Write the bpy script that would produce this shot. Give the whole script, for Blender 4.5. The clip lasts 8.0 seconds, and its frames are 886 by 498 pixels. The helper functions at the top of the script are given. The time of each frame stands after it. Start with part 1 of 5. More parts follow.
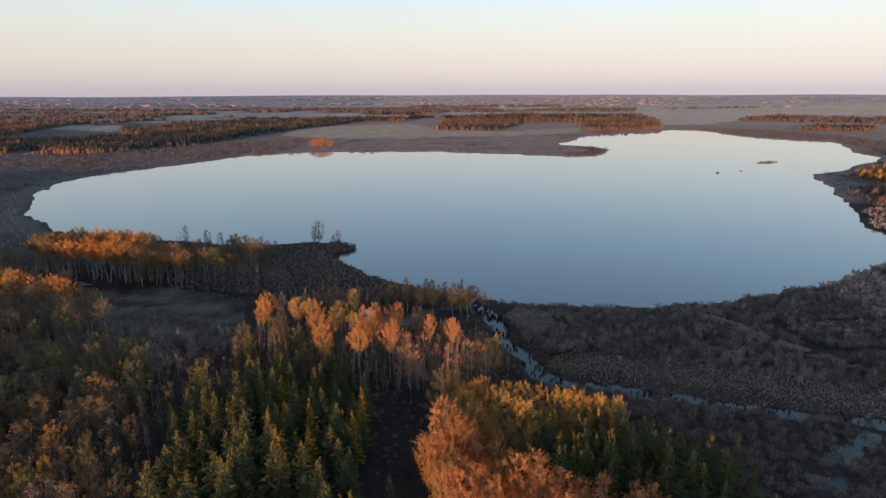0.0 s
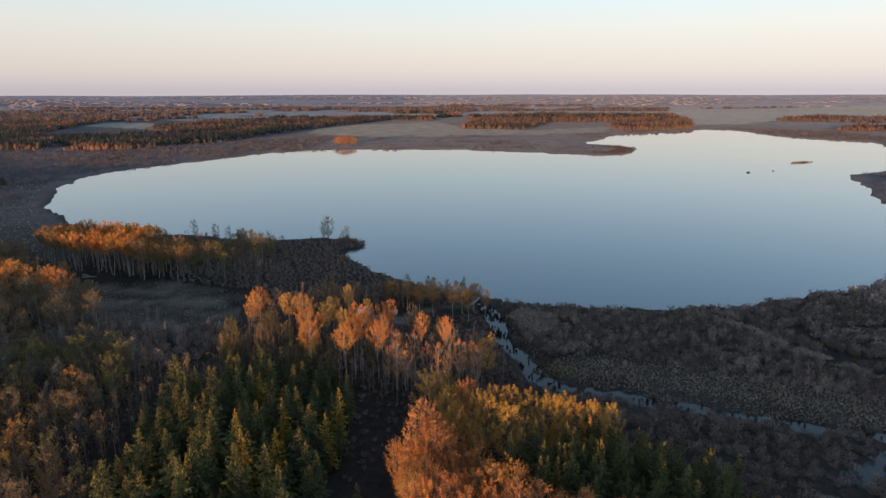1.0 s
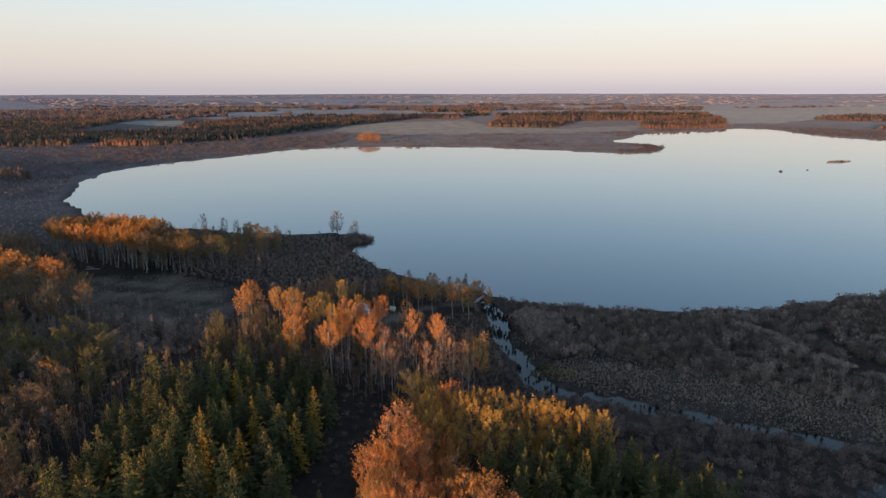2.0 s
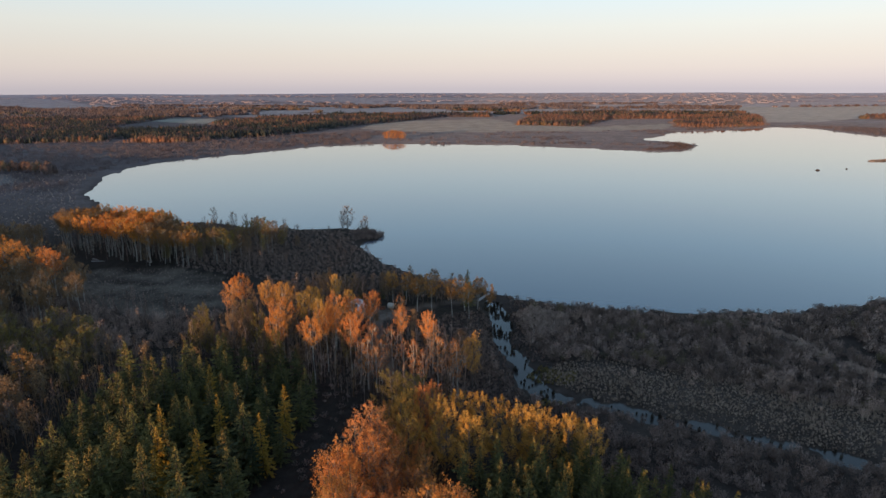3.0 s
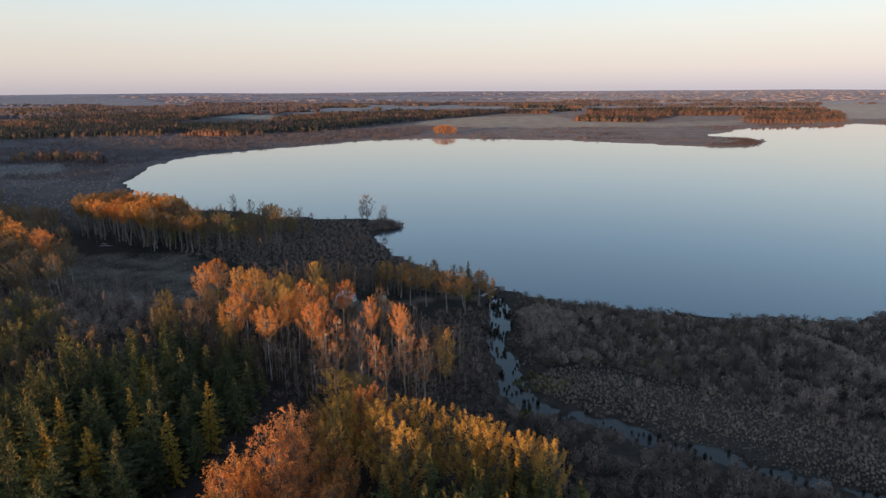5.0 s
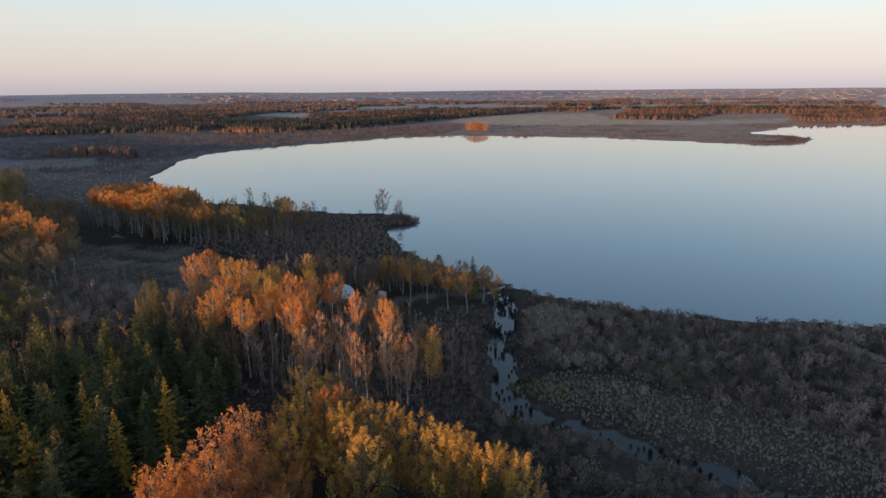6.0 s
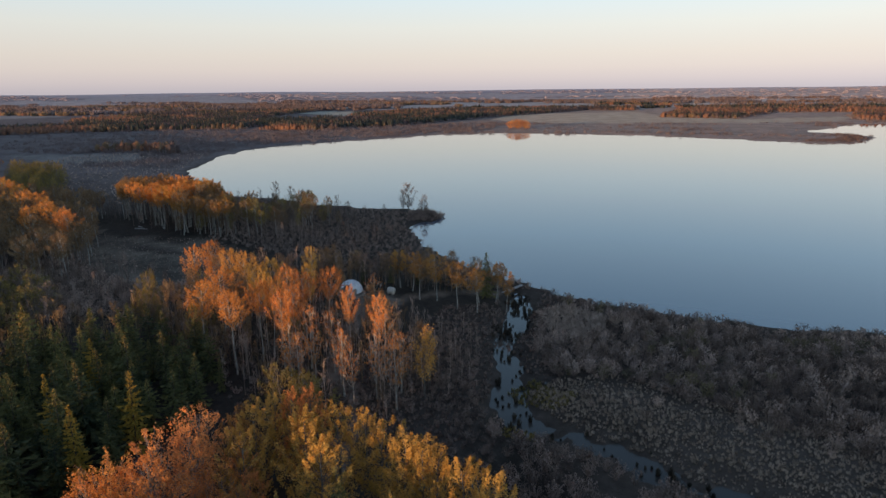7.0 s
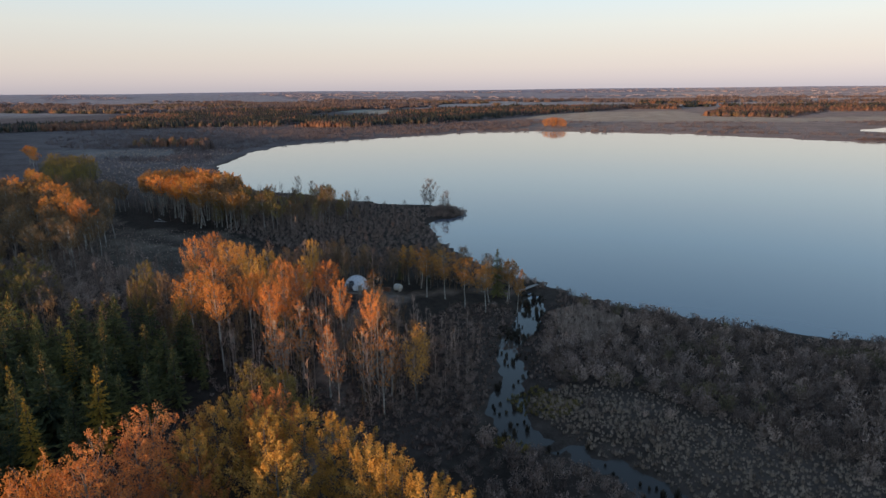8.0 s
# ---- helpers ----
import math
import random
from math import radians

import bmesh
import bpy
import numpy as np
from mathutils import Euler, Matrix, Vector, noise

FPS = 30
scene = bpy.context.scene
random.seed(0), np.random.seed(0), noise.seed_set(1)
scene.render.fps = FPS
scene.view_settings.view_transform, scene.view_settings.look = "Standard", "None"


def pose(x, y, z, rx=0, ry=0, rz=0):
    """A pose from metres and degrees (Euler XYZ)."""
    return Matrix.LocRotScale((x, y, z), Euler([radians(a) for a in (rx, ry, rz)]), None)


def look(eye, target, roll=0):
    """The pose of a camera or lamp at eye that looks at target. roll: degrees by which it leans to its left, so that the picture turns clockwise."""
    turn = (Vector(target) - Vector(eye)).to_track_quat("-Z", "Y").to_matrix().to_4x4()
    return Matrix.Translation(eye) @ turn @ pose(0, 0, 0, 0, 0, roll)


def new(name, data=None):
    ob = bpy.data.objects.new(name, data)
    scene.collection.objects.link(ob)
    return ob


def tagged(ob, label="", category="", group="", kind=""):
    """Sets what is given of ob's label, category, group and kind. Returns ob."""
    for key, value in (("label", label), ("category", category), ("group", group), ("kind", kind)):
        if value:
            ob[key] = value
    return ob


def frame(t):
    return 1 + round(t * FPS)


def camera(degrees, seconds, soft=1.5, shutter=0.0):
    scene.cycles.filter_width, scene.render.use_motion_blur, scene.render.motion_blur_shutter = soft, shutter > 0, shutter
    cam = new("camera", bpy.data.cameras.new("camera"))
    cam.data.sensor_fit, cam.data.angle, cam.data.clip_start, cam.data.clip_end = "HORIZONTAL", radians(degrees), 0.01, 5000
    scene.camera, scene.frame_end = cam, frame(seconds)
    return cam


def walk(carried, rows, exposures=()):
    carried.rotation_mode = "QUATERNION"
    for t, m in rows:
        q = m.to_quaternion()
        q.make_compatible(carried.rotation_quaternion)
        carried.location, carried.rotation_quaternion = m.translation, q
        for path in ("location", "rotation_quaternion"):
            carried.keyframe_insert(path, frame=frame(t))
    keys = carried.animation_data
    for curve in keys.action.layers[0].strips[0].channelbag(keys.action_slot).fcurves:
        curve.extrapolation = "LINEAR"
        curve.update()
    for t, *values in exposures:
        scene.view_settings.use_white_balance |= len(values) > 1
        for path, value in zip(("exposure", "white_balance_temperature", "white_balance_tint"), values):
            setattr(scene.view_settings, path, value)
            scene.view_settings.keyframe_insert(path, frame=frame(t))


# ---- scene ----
EXPOSURE = 0.0
cam = camera(70.76, 8.0, soft=1.5)
# seconds, eye x, y, z, heading to the left, pitch, lean to the right
PATH = [
    (0.0, -0.00, 0.00, 85.03, 0.08, -14.28, 0.15),
    (0.5, 5.42, 4.29, 83.19, 1.51, -14.27, 0.10),
    (1.0, 10.39, 8.51, 81.42, 2.89, -14.27, 0.08),
    (1.5, 15.28, 12.94, 79.56, 4.27, -14.28, 0.08),
    (3.0, 29.32, 27.62, 73.83, 8.63, -14.32, 0.14),
    (3.5, 33.92, 33.07, 71.76, 10.16, -14.32, 0.18),
    (4.0, 38.07, 38.34, 69.80, 11.60, -14.34, 0.22),
    (4.5, 42.09, 43.77, 67.81, 13.03, -14.34, 0.29),
    (6.0, 53.37, 61.26, 61.66, 18.07, -14.36, 0.46),
    (6.5, 56.53, 67.22, 59.75, 20.25, -14.35, 0.52),
    (7.0, 59.28, 72.93, 58.00, 22.35, -14.36, 0.58),
    (7.5, 61.55, 78.37, 56.30, 24.27, -14.36, 0.59),
    (8.0, 63.23, 83.15, 54.83, 25.93, -14.35, 0.60),
]
walk(cam, [(t, pose(x, y, z, 90 + pitch, 0, yaw) @ pose(0, 0, 0, 0, 0, -lean)) for t, x, y, z, yaw, pitch, lean in PATH],
     exposures=[(0.0, EXPOSURE), (8.0, EXPOSURE)])

# ---- light ----
SUN_ELEVATION, SUN_HEADING = 3.0, 199.0      # degrees; heading clockwise from +y, where the sun stands
s_el, s_az = radians(SUN_ELEVATION), radians(SUN_HEADING)
TO_SUN = Vector((math.sin(s_az) * math.cos(s_el), math.cos(s_az) * math.cos(s_el), math.sin(s_el)))
sun = new("sun", bpy.data.lights.new("sun", "SUN"))
sun.data.energy, sun.data.angle, sun.data.color = 5.0, radians(0.6), (1.0, 0.58, 0.30)
sun.matrix_world = look(TO_SUN * 100, (0, 0, 0))

world = bpy.data.worlds.new("dawn_sky")
scene.world = world
world.use_nodes = True
wn, wl = world.node_tree.nodes, world.node_tree.links
wn.clear()
sky = wn.new("ShaderNodeTexSky")
sky.sky_type, sky.sun_disc = "NISHITA", False
sky.sun_elevation, sky.sun_rotation = s_el, s_az
sky.air_density, sky.dust_density, sky.ozone_density = 1.0, 1.5, 2.0
geo = wn.new("ShaderNodeTexCoord")
sep = wn.new("ShaderNodeSeparateXYZ")
wl.new(geo.outputs["Generated"], sep.inputs[0])
ramp = wn.new("ShaderNodeValToRGB")          # the dawn glow: rose at the horizon, cream above, then pale blue
stops = [(0.0, (0.66, 0.60, 0.645)), (0.014, (0.79, 0.70, 0.70)), (0.03, (0.885, 0.785, 0.735)), (0.05, (0.925, 0.845, 0.77)), (0.09, (0.938, 0.94, 0.883)),
         (0.14, (0.829, 0.98, 1.045)), (0.22, (0.622, 0.89, 1.117)), (0.34, (0.405, 0.66, 0.944)), (0.6, (0.148, 0.23, 0.376)), (1.0, (0.089, 0.135, 0.233))]
while len(ramp.color_ramp.elements) < len(stops):
    ramp.color_ramp.elements.new(0.5)
for e, (p, c) in zip(ramp.color_ramp.elements, stops):
    e.position, e.color = p, (*c, 1)
wl.new(sep.outputs["Z"], ramp.inputs["Fac"])
east = wn.new("ShaderNodeMath")              # the sky brightens a little from west to east
east.operation = "MULTIPLY_ADD"
east.inputs[1].default_value, east.inputs[2].default_value = 0.15, 1.05
wl.new(sep.outputs["X"], east.inputs[0])
glow = wn.new("ShaderNodeVectorMath")
glow.operation = "SCALE"
wl.new(ramp.outputs["Color"], glow.inputs[0])
wl.new(east.outputs[0], glow.inputs["Scale"])
mix = wn.new("ShaderNodeMix")
mix.data_type = "RGBA"
mix.inputs["Factor"].default_value = 0.85
skygain = wn.new("ShaderNodeVectorMath")
skygain.operation = "SCALE"
skygain.inputs["Scale"].default_value = 0.12
wl.new(sky.outputs[0], skygain.inputs[0])
wl.new(skygain.outputs[0], mix.inputs["A"])
wl.new(glow.outputs[0], mix.inputs["B"])
bg = wn.new("ShaderNodeBackground")
bg.inputs["Strength"].default_value = 1.0
wl.new(mix.outputs["Result"], bg.inputs["Color"])
wout = wn.new("ShaderNodeOutputWorld")
wl.new(bg.outputs[0], wout.inputs["Surface"])

# ---- materials ----


def leafy(name, low, high, translucent=0.35, rough=0.65, speck=0.26, vary=0.8):
    """Foliage: colour varies leaf by leaf and tree by tree, part of the light shines through."""
    m = bpy.data.materials.new(name)
    m.use_nodes = True
    n, l = m.node_tree.nodes, m.node_tree.links
    n.clear()
    geom, info = n.new("ShaderNodeNewGeometry"), n.new("ShaderNodeObjectInfo")
    tex = n.new("ShaderNodeTexNoise")
    tex.inputs["Scale"].default_value = 0.35
    tex.inputs["Detail"].default_value = 3.0
    pos = n.new("ShaderNodeNewGeometry")
    l.new(pos.outputs["Position"], tex.inputs["Vector"])
    add = n.new("ShaderNodeMath")
    add.operation = "MULTIPLY_ADD"
    l.new(geom.outputs["Random Per Island"], add.inputs[0])
    add.inputs[1].default_value = speck
    half = n.new("ShaderNodeMath")
    half.operation = "MULTIPLY_ADD"
    l.new(tex.outputs["Fac"], half.inputs[0])
    half.inputs[1].default_value = 0.7
    r2 = n.new("ShaderNodeMath")
    r2.operation = "MULTIPLY_ADD"
    l.new(info.outputs["Random"], r2.inputs[0])
    r2.inputs[1].default_value = 0.4
    tint = n.new("ShaderNodeAttribute")      # a shade of its own for every plant of a scattered growth
    tint.attribute_name = "tint"
    shade = n.new("ShaderNodeMath")
    shade.operation = "MULTIPLY_ADD"
    l.new(tint.outputs["Fac"], shade.inputs[0])
    shade.inputs[1].default_value, shade.inputs[2].default_value = vary, -0.2
    l.new(shade.outputs[0], r2.inputs[2])
    l.new(r2.outputs[0], half.inputs[2])
    l.new(half.outputs[0], add.inputs[2])
    cr = n.new("ShaderNodeValToRGB")
    cr.color_ramp.elements[0].position, cr.color_ramp.elements[1].position = 0.15, 0.85
    cr.color_ramp.elements[0].color, cr.color_ramp.elements[1].color = (*low, 1), (*high, 1)
    l.new(add.outputs[0], cr.inputs["Fac"])
    d, t, mx, o = (n.new(k) for k in ("ShaderNodeBsdfPrincipled", "ShaderNodeBsdfTranslucent", "ShaderNodeMixShader", "ShaderNodeOutputMaterial"))
    d.inputs["Roughness"].default_value = rough
    d.inputs["Specular IOR Level"].default_value = 0.25
    l.new(cr.outputs[0], d.inputs["Base Color"])
    l.new(cr.outputs[0], t.inputs["Color"])
    mx.inputs[0].default_value = translucent
    l.new(d.outputs[0], mx.inputs[1])
    l.new(t.outputs[0], mx.inputs[2])
    l.new(mx.outputs[0], o.inputs["Surface"])
    return m


def surface(name, low, high, scale=2.0, rough=0.8, bump=0.3, fine=18.0, metal=0.0):
    """A solid surface with stains at one scale and grain at another."""
    m = bpy.data.materials.new(name)
    m.use_nodes = True
    n, l = m.node_tree.nodes, m.node_tree.links
    b = n["Principled BSDF"]
    tc = n.new("ShaderNodeTexCoord")
    a, f = n.new("ShaderNodeTexNoise"), n.new("ShaderNodeTexNoise")
    a.inputs["Scale"].default_value, f.inputs["Scale"].default_value = scale, fine
    a.inputs["Detail"].default_value = f.inputs["Detail"].default_value = 4.0
    for q in (a, f):
        l.new(tc.outputs["Object"], q.inputs["Vector"])
    mixer = n.new("ShaderNodeMath")
    mixer.operation = "MULTIPLY_ADD"
    l.new(f.outputs["Fac"], mixer.inputs[0])
    mixer.inputs[1].default_value = 0.5
    h = n.new("ShaderNodeMath")
    h.operation = "MULTIPLY_ADD"
    l.new(a.outputs["Fac"], h.inputs[0])
    h.inputs[1].default_value, h.inputs[2].default_value = 1.0, -0.25
    l.new(h.outputs[0], mixer.inputs[2])
    cr = n.new("ShaderNodeValToRGB")
    cr.color_ramp.elements[0].position, cr.color_ramp.elements[1].position = 0.3, 0.7
    cr.color_ramp.elements[0].color, cr.color_ramp.elements[1].color = (*low, 1), (*high, 1)
    l.new(mixer.outputs[0], cr.inputs["Fac"])
    l.new(cr.outputs[0], b.inputs["Base Color"])
    b.inputs["Roughness"].default_value, b.inputs["Metallic"].default_value = rough, metal
    bp = n.new("ShaderNodeBump")
    bp.inputs["Strength"].default_value = bump
    bp.inputs["Distance"].default_value = 0.05
    l.new(f.outputs["Fac"], bp.inputs["Height"])
    l.new(bp.outputs[0], b.inputs["Normal"])
    return m


def ground_material():
    """Land cover colours (attribute 'cover'), broken up by grass-sized and patch-sized noise, with fine relief."""
    m = bpy.data.materials.new("ground_cover")
    m.use_nodes = True
    n, l = m.node_tree.nodes, m.node_tree.links
    b = n["Principled BSDF"]
    at = n.new("ShaderNodeAttribute")
    at.attribute_name = "cover"
    pos = n.new("ShaderNodeNewGeometry")
    big, small, tiny = (n.new("ShaderNodeTexNoise") for _ in range(3))
    for q, s, dt in ((big, 0.035, 5), (small, 0.45, 5), (tiny, 3.0, 3)):
        q.inputs["Scale"].default_value, q.inputs["Detail"].default_value = s, dt
        l.new(pos.outputs["Position"], q.inputs["Vector"])
    total = n.new("ShaderNodeMath")
    total.operation = "ADD"
    l.new(big.outputs["Fac"], total.inputs[0])
    l.new(small.outputs["Fac"], total.inputs[1])
    rng_ = n.new("ShaderNodeMapRange")
    rng_.inputs["From Min"].default_value, rng_.inputs["From Max"].default_value = 0.7, 1.3
    rng_.inputs["To Min"].default_value, rng_.inputs["To Max"].default_value = 0.62, 1.4
    l.new(total.outputs[0], rng_.inputs["Value"])
    mul = n.new("ShaderNodeVectorMath")
    mul.operation = "SCALE"
    l.new(at.outputs["Color"], mul.inputs[0])
    l.new(rng_.outputs[0], mul.inputs["Scale"])
    l.new(mul.outputs[0], b.inputs["Base Color"])
    b.inputs["Roughness"].default_value = 0.95
    b.inputs["Specular IOR Level"].default_value = 0.1
    l.new(at.outputs["Alpha"], b.inputs["Sheen Weight"])                       # the nap of open standing grass
    b.inputs["Sheen Roughness"].default_value = 0.45
    b.inputs["Sheen Tint"].default_value = (1.0, 0.86, 0.72, 1)
    # grass and stubble stand up from the soil: the normal wavers from blade to blade
    off = n.new("ShaderNodeVectorMath")
    off.operation = "MULTIPLY_ADD"
    l.new(tiny.outputs["Color"], off.inputs[0])
    off.inputs[1].default_value, off.inputs[2].default_value = (1.6, 1.6, 0.6), (-0.8, -0.8, -0.3)
    tilt = n.new("ShaderNodeVectorMath")
    tilt.operation = "ADD"
    l.new(off.outputs[0], tilt.inputs[0])
    l.new(pos.outputs["Normal"], tilt.inputs[1])
    unit = n.new("ShaderNodeVectorMath")
    unit.operation = "NORMALIZE"
    l.new(tilt.outputs[0], unit.inputs[0])
    l.new(unit.outputs[0], b.inputs["Normal"])
    return m


def water_material(name, base, ior=1.7):
    m = bpy.data.materials.new(name)
    m.use_nodes = True
    n, l = m.node_tree.nodes, m.node_tree.links
    b = n["Principled BSDF"]
    b.inputs["Base Color"].default_value = (*base, 1)
    b.inputs["Roughness"].default_value = 0.04
    b.inputs["IOR"].default_value = ior
    pos = n.new("ShaderNodeNewGeometry")
    mp = n.new("ShaderNodeMapping")
    mp.inputs["Scale"].default_value = (0.5, 1.0, 1.0)
    l.new(pos.outputs["Position"], mp.inputs["Vector"])
    q, patch = n.new("ShaderNodeTexNoise"), n.new("ShaderNodeTexNoise")
    q.inputs["Scale"].default_value, q.inputs["Detail"].default_value = 0.8, 3
    patch.inputs["Scale"].default_value = 0.012
    l.new(mp.outputs[0], q.inputs["Vector"])
    l.new(mp.outputs[0], patch.inputs["Vector"])
    k = n.new("ShaderNodeMath")
    k.operation = "MULTIPLY"
    l.new(q.outputs["Fac"], k.inputs[0])
    l.new(patch.outputs["Fac"], k.inputs[1])
    bp = n.new("ShaderNodeBump")
    bp.inputs["Strength"].default_value, bp.inputs["Distance"].default_value = 0.05, 0.02
    l.new(k.outputs[0], bp.inputs["Height"])
    l.new(bp.outputs[0], b.inputs["Normal"])
    return m


M_GROUND, M_WATER, M_CREEK = ground_material(), water_material("calm_water", (0.065, 0.09, 0.13)), water_material("shallow_muddy_water", (0.05, 0.045, 0.04), 1.36)
M_ORANGE = leafy("aspen_leaves_orange", (0.50, 0.19, 0.05), (0.92, 0.44, 0.12))
M_YELLOW = leafy("aspen_leaves_yellow", (0.42, 0.21, 0.05), (0.74, 0.4, 0.11))
M_SALMON = leafy("aspen_leaves_salmon", (0.50, 0.18, 0.055), (0.92, 0.41, 0.125))
M_GOLD = leafy("poplar_leaves_gold", (0.38, 0.22, 0.055), (0.84, 0.50, 0.125))
# golden colour that paints low sunlight onto the spruce tops
M_SUN_TIPS = leafy("spruce_sunlit_tips", (0.16, 0.12, 0.045), (0.42, 0.29, 0.085), translucent=0.2)
M_REED = leafy("pale_dry_reeds", (0.34, 0.255, 0.21), (0.62, 0.48, 0.395), translucent=0.2, rough=0.85)
M_SAGE = leafy("willow_leaves_grey_olive", (0.13, 0.11, 0.07), (0.26, 0.205, 0.11), translucent=0.15)
M_RED_TWIG = leafy("red_osier_twigs", (0.24, 0.12, 0.09), (0.48, 0.27, 0.2), translucent=0.0)
M_DULL = leafy("aspen_leaves_brown", (0.19, 0.122, 0.072), (0.38, 0.25, 0.13))
M_PEACH = leafy("poplar_leaves_russet", (0.50, 0.17, 0.055), (0.94, 0.43, 0.15))
M_OLIVE = leafy("willow_leaves_olive", (0.17, 0.14, 0.055), (0.38, 0.28, 0.085))
M_COPPER = leafy("aspen_leaves_copper", (0.30, 0.16, 0.055), (0.60, 0.32, 0.10))
M_SPRUCE = leafy("spruce_needles", (0.03, 0.043, 0.024), (0.23, 0.21, 0.066), translucent=0.1)
M_LARCH = leafy("larch_needles", (0.3, 0.2, 0.03), (0.55, 0.34, 0.06), translucent=0.25)
M_TWIG = leafy("bare_twigs", (0.16, 0.114, 0.093), (0.60, 0.44, 0.355), translucent=0.0, rough=0.85, speck=0.16)
M_TWIG_PALE = leafy("frosted_twigs", (0.21, 0.153, 0.129), (0.62, 0.46, 0.385), translucent=0.0, rough=0.85, speck=0.16)
M_TWIG_SOFT = leafy("grey_brown_twigs", (0.15, 0.11, 0.094), (0.43, 0.315, 0.262), translucent=0.0, rough=0.85, speck=0.16, vary=0.3)
M_WET_GRASS = leafy("wet_dark_grass", (0.04, 0.034, 0.026), (0.13, 0.10, 0.07), translucent=0.1, rough=0.8)
M_TWIG_DARK = leafy("dark_bare_twigs", (0.105, 0.077, 0.066), (0.37, 0.265, 0.218), translucent=0.0, rough=0.85, speck=0.16)
M_SEDGE = leafy("dry_sedge", (0.18, 0.132, 0.10), (0.54, 0.415, 0.325), translucent=0.2, rough=0.85)
# far woods: leaf colours muted towards mauve, with haze mixed in
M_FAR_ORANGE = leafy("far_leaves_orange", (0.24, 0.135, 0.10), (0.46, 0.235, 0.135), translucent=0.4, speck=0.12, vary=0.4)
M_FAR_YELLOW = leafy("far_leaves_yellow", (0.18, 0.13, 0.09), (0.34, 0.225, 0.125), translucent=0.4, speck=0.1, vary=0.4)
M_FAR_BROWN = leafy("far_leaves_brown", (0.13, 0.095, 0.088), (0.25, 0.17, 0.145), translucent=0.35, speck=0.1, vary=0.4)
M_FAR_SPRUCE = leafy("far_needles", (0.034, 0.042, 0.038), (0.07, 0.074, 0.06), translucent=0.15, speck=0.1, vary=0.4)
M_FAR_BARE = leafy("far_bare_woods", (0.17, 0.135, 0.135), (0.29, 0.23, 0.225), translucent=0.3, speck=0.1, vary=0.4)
# horizon woods: lightened most, the haze is in this colour
M_HORIZON = leafy("hazed_far_woods", (0.34, 0.285, 0.30), (0.43, 0.36, 0.38), translucent=0.0, speck=0.1)
M_BARK_WHITE = surface("aspen_bark", (0.16, 0.14, 0.12), (0.56, 0.52, 0.46), scale=1.2, fine=9)
M_BARK = surface("grey_bark", (0.09, 0.075, 0.065), (0.22, 0.19, 0.165), scale=1.5, fine=12)
M_BARK_TAN = surface("tan_bark", (0.14, 0.11, 0.09), (0.34, 0.28, 0.23), scale=1.5, fine=12)
M_BARK_DARK = surface("spruce_bark", (0.04, 0.03, 0.025), (0.10, 0.08, 0.065), scale=1.5, fine=12)

# ---- helpers for building ----
rng = np.random.default_rng(7)


def mesh_of(name, verts, faces, material, smooth=False):
    me = bpy.data.meshes.new(name)
    verts = np.asarray(verts, dtype=np.float32)
    faces = [np.asarray(f, dtype=np.int32) for f in (faces if isinstance(faces, list) else [faces]) if len(f)]
    me.vertices.add(len(verts))
    me.vertices.foreach_set("co", verts.ravel())
    loops = np.concatenate([f.ravel() for f in faces])
    sizes = np.concatenate([np.full(len(f), f.shape[1], dtype=np.int32) for f in faces])
    starts = np.concatenate([[0], np.cumsum(sizes)[:-1]]).astype(np.int32)
    me.loops.add(len(loops))
    me.loops.foreach_set("vertex_index", loops)
    me.polygons.add(len(sizes))
    me.polygons.foreach_set("loop_start", starts)
    if smooth:
        me.polygons.foreach_set("use_smooth", np.ones(len(sizes), dtype=bool))
    me.update(calc_edges=True)
    me.validate()
    me.materials.append(material)
    return me


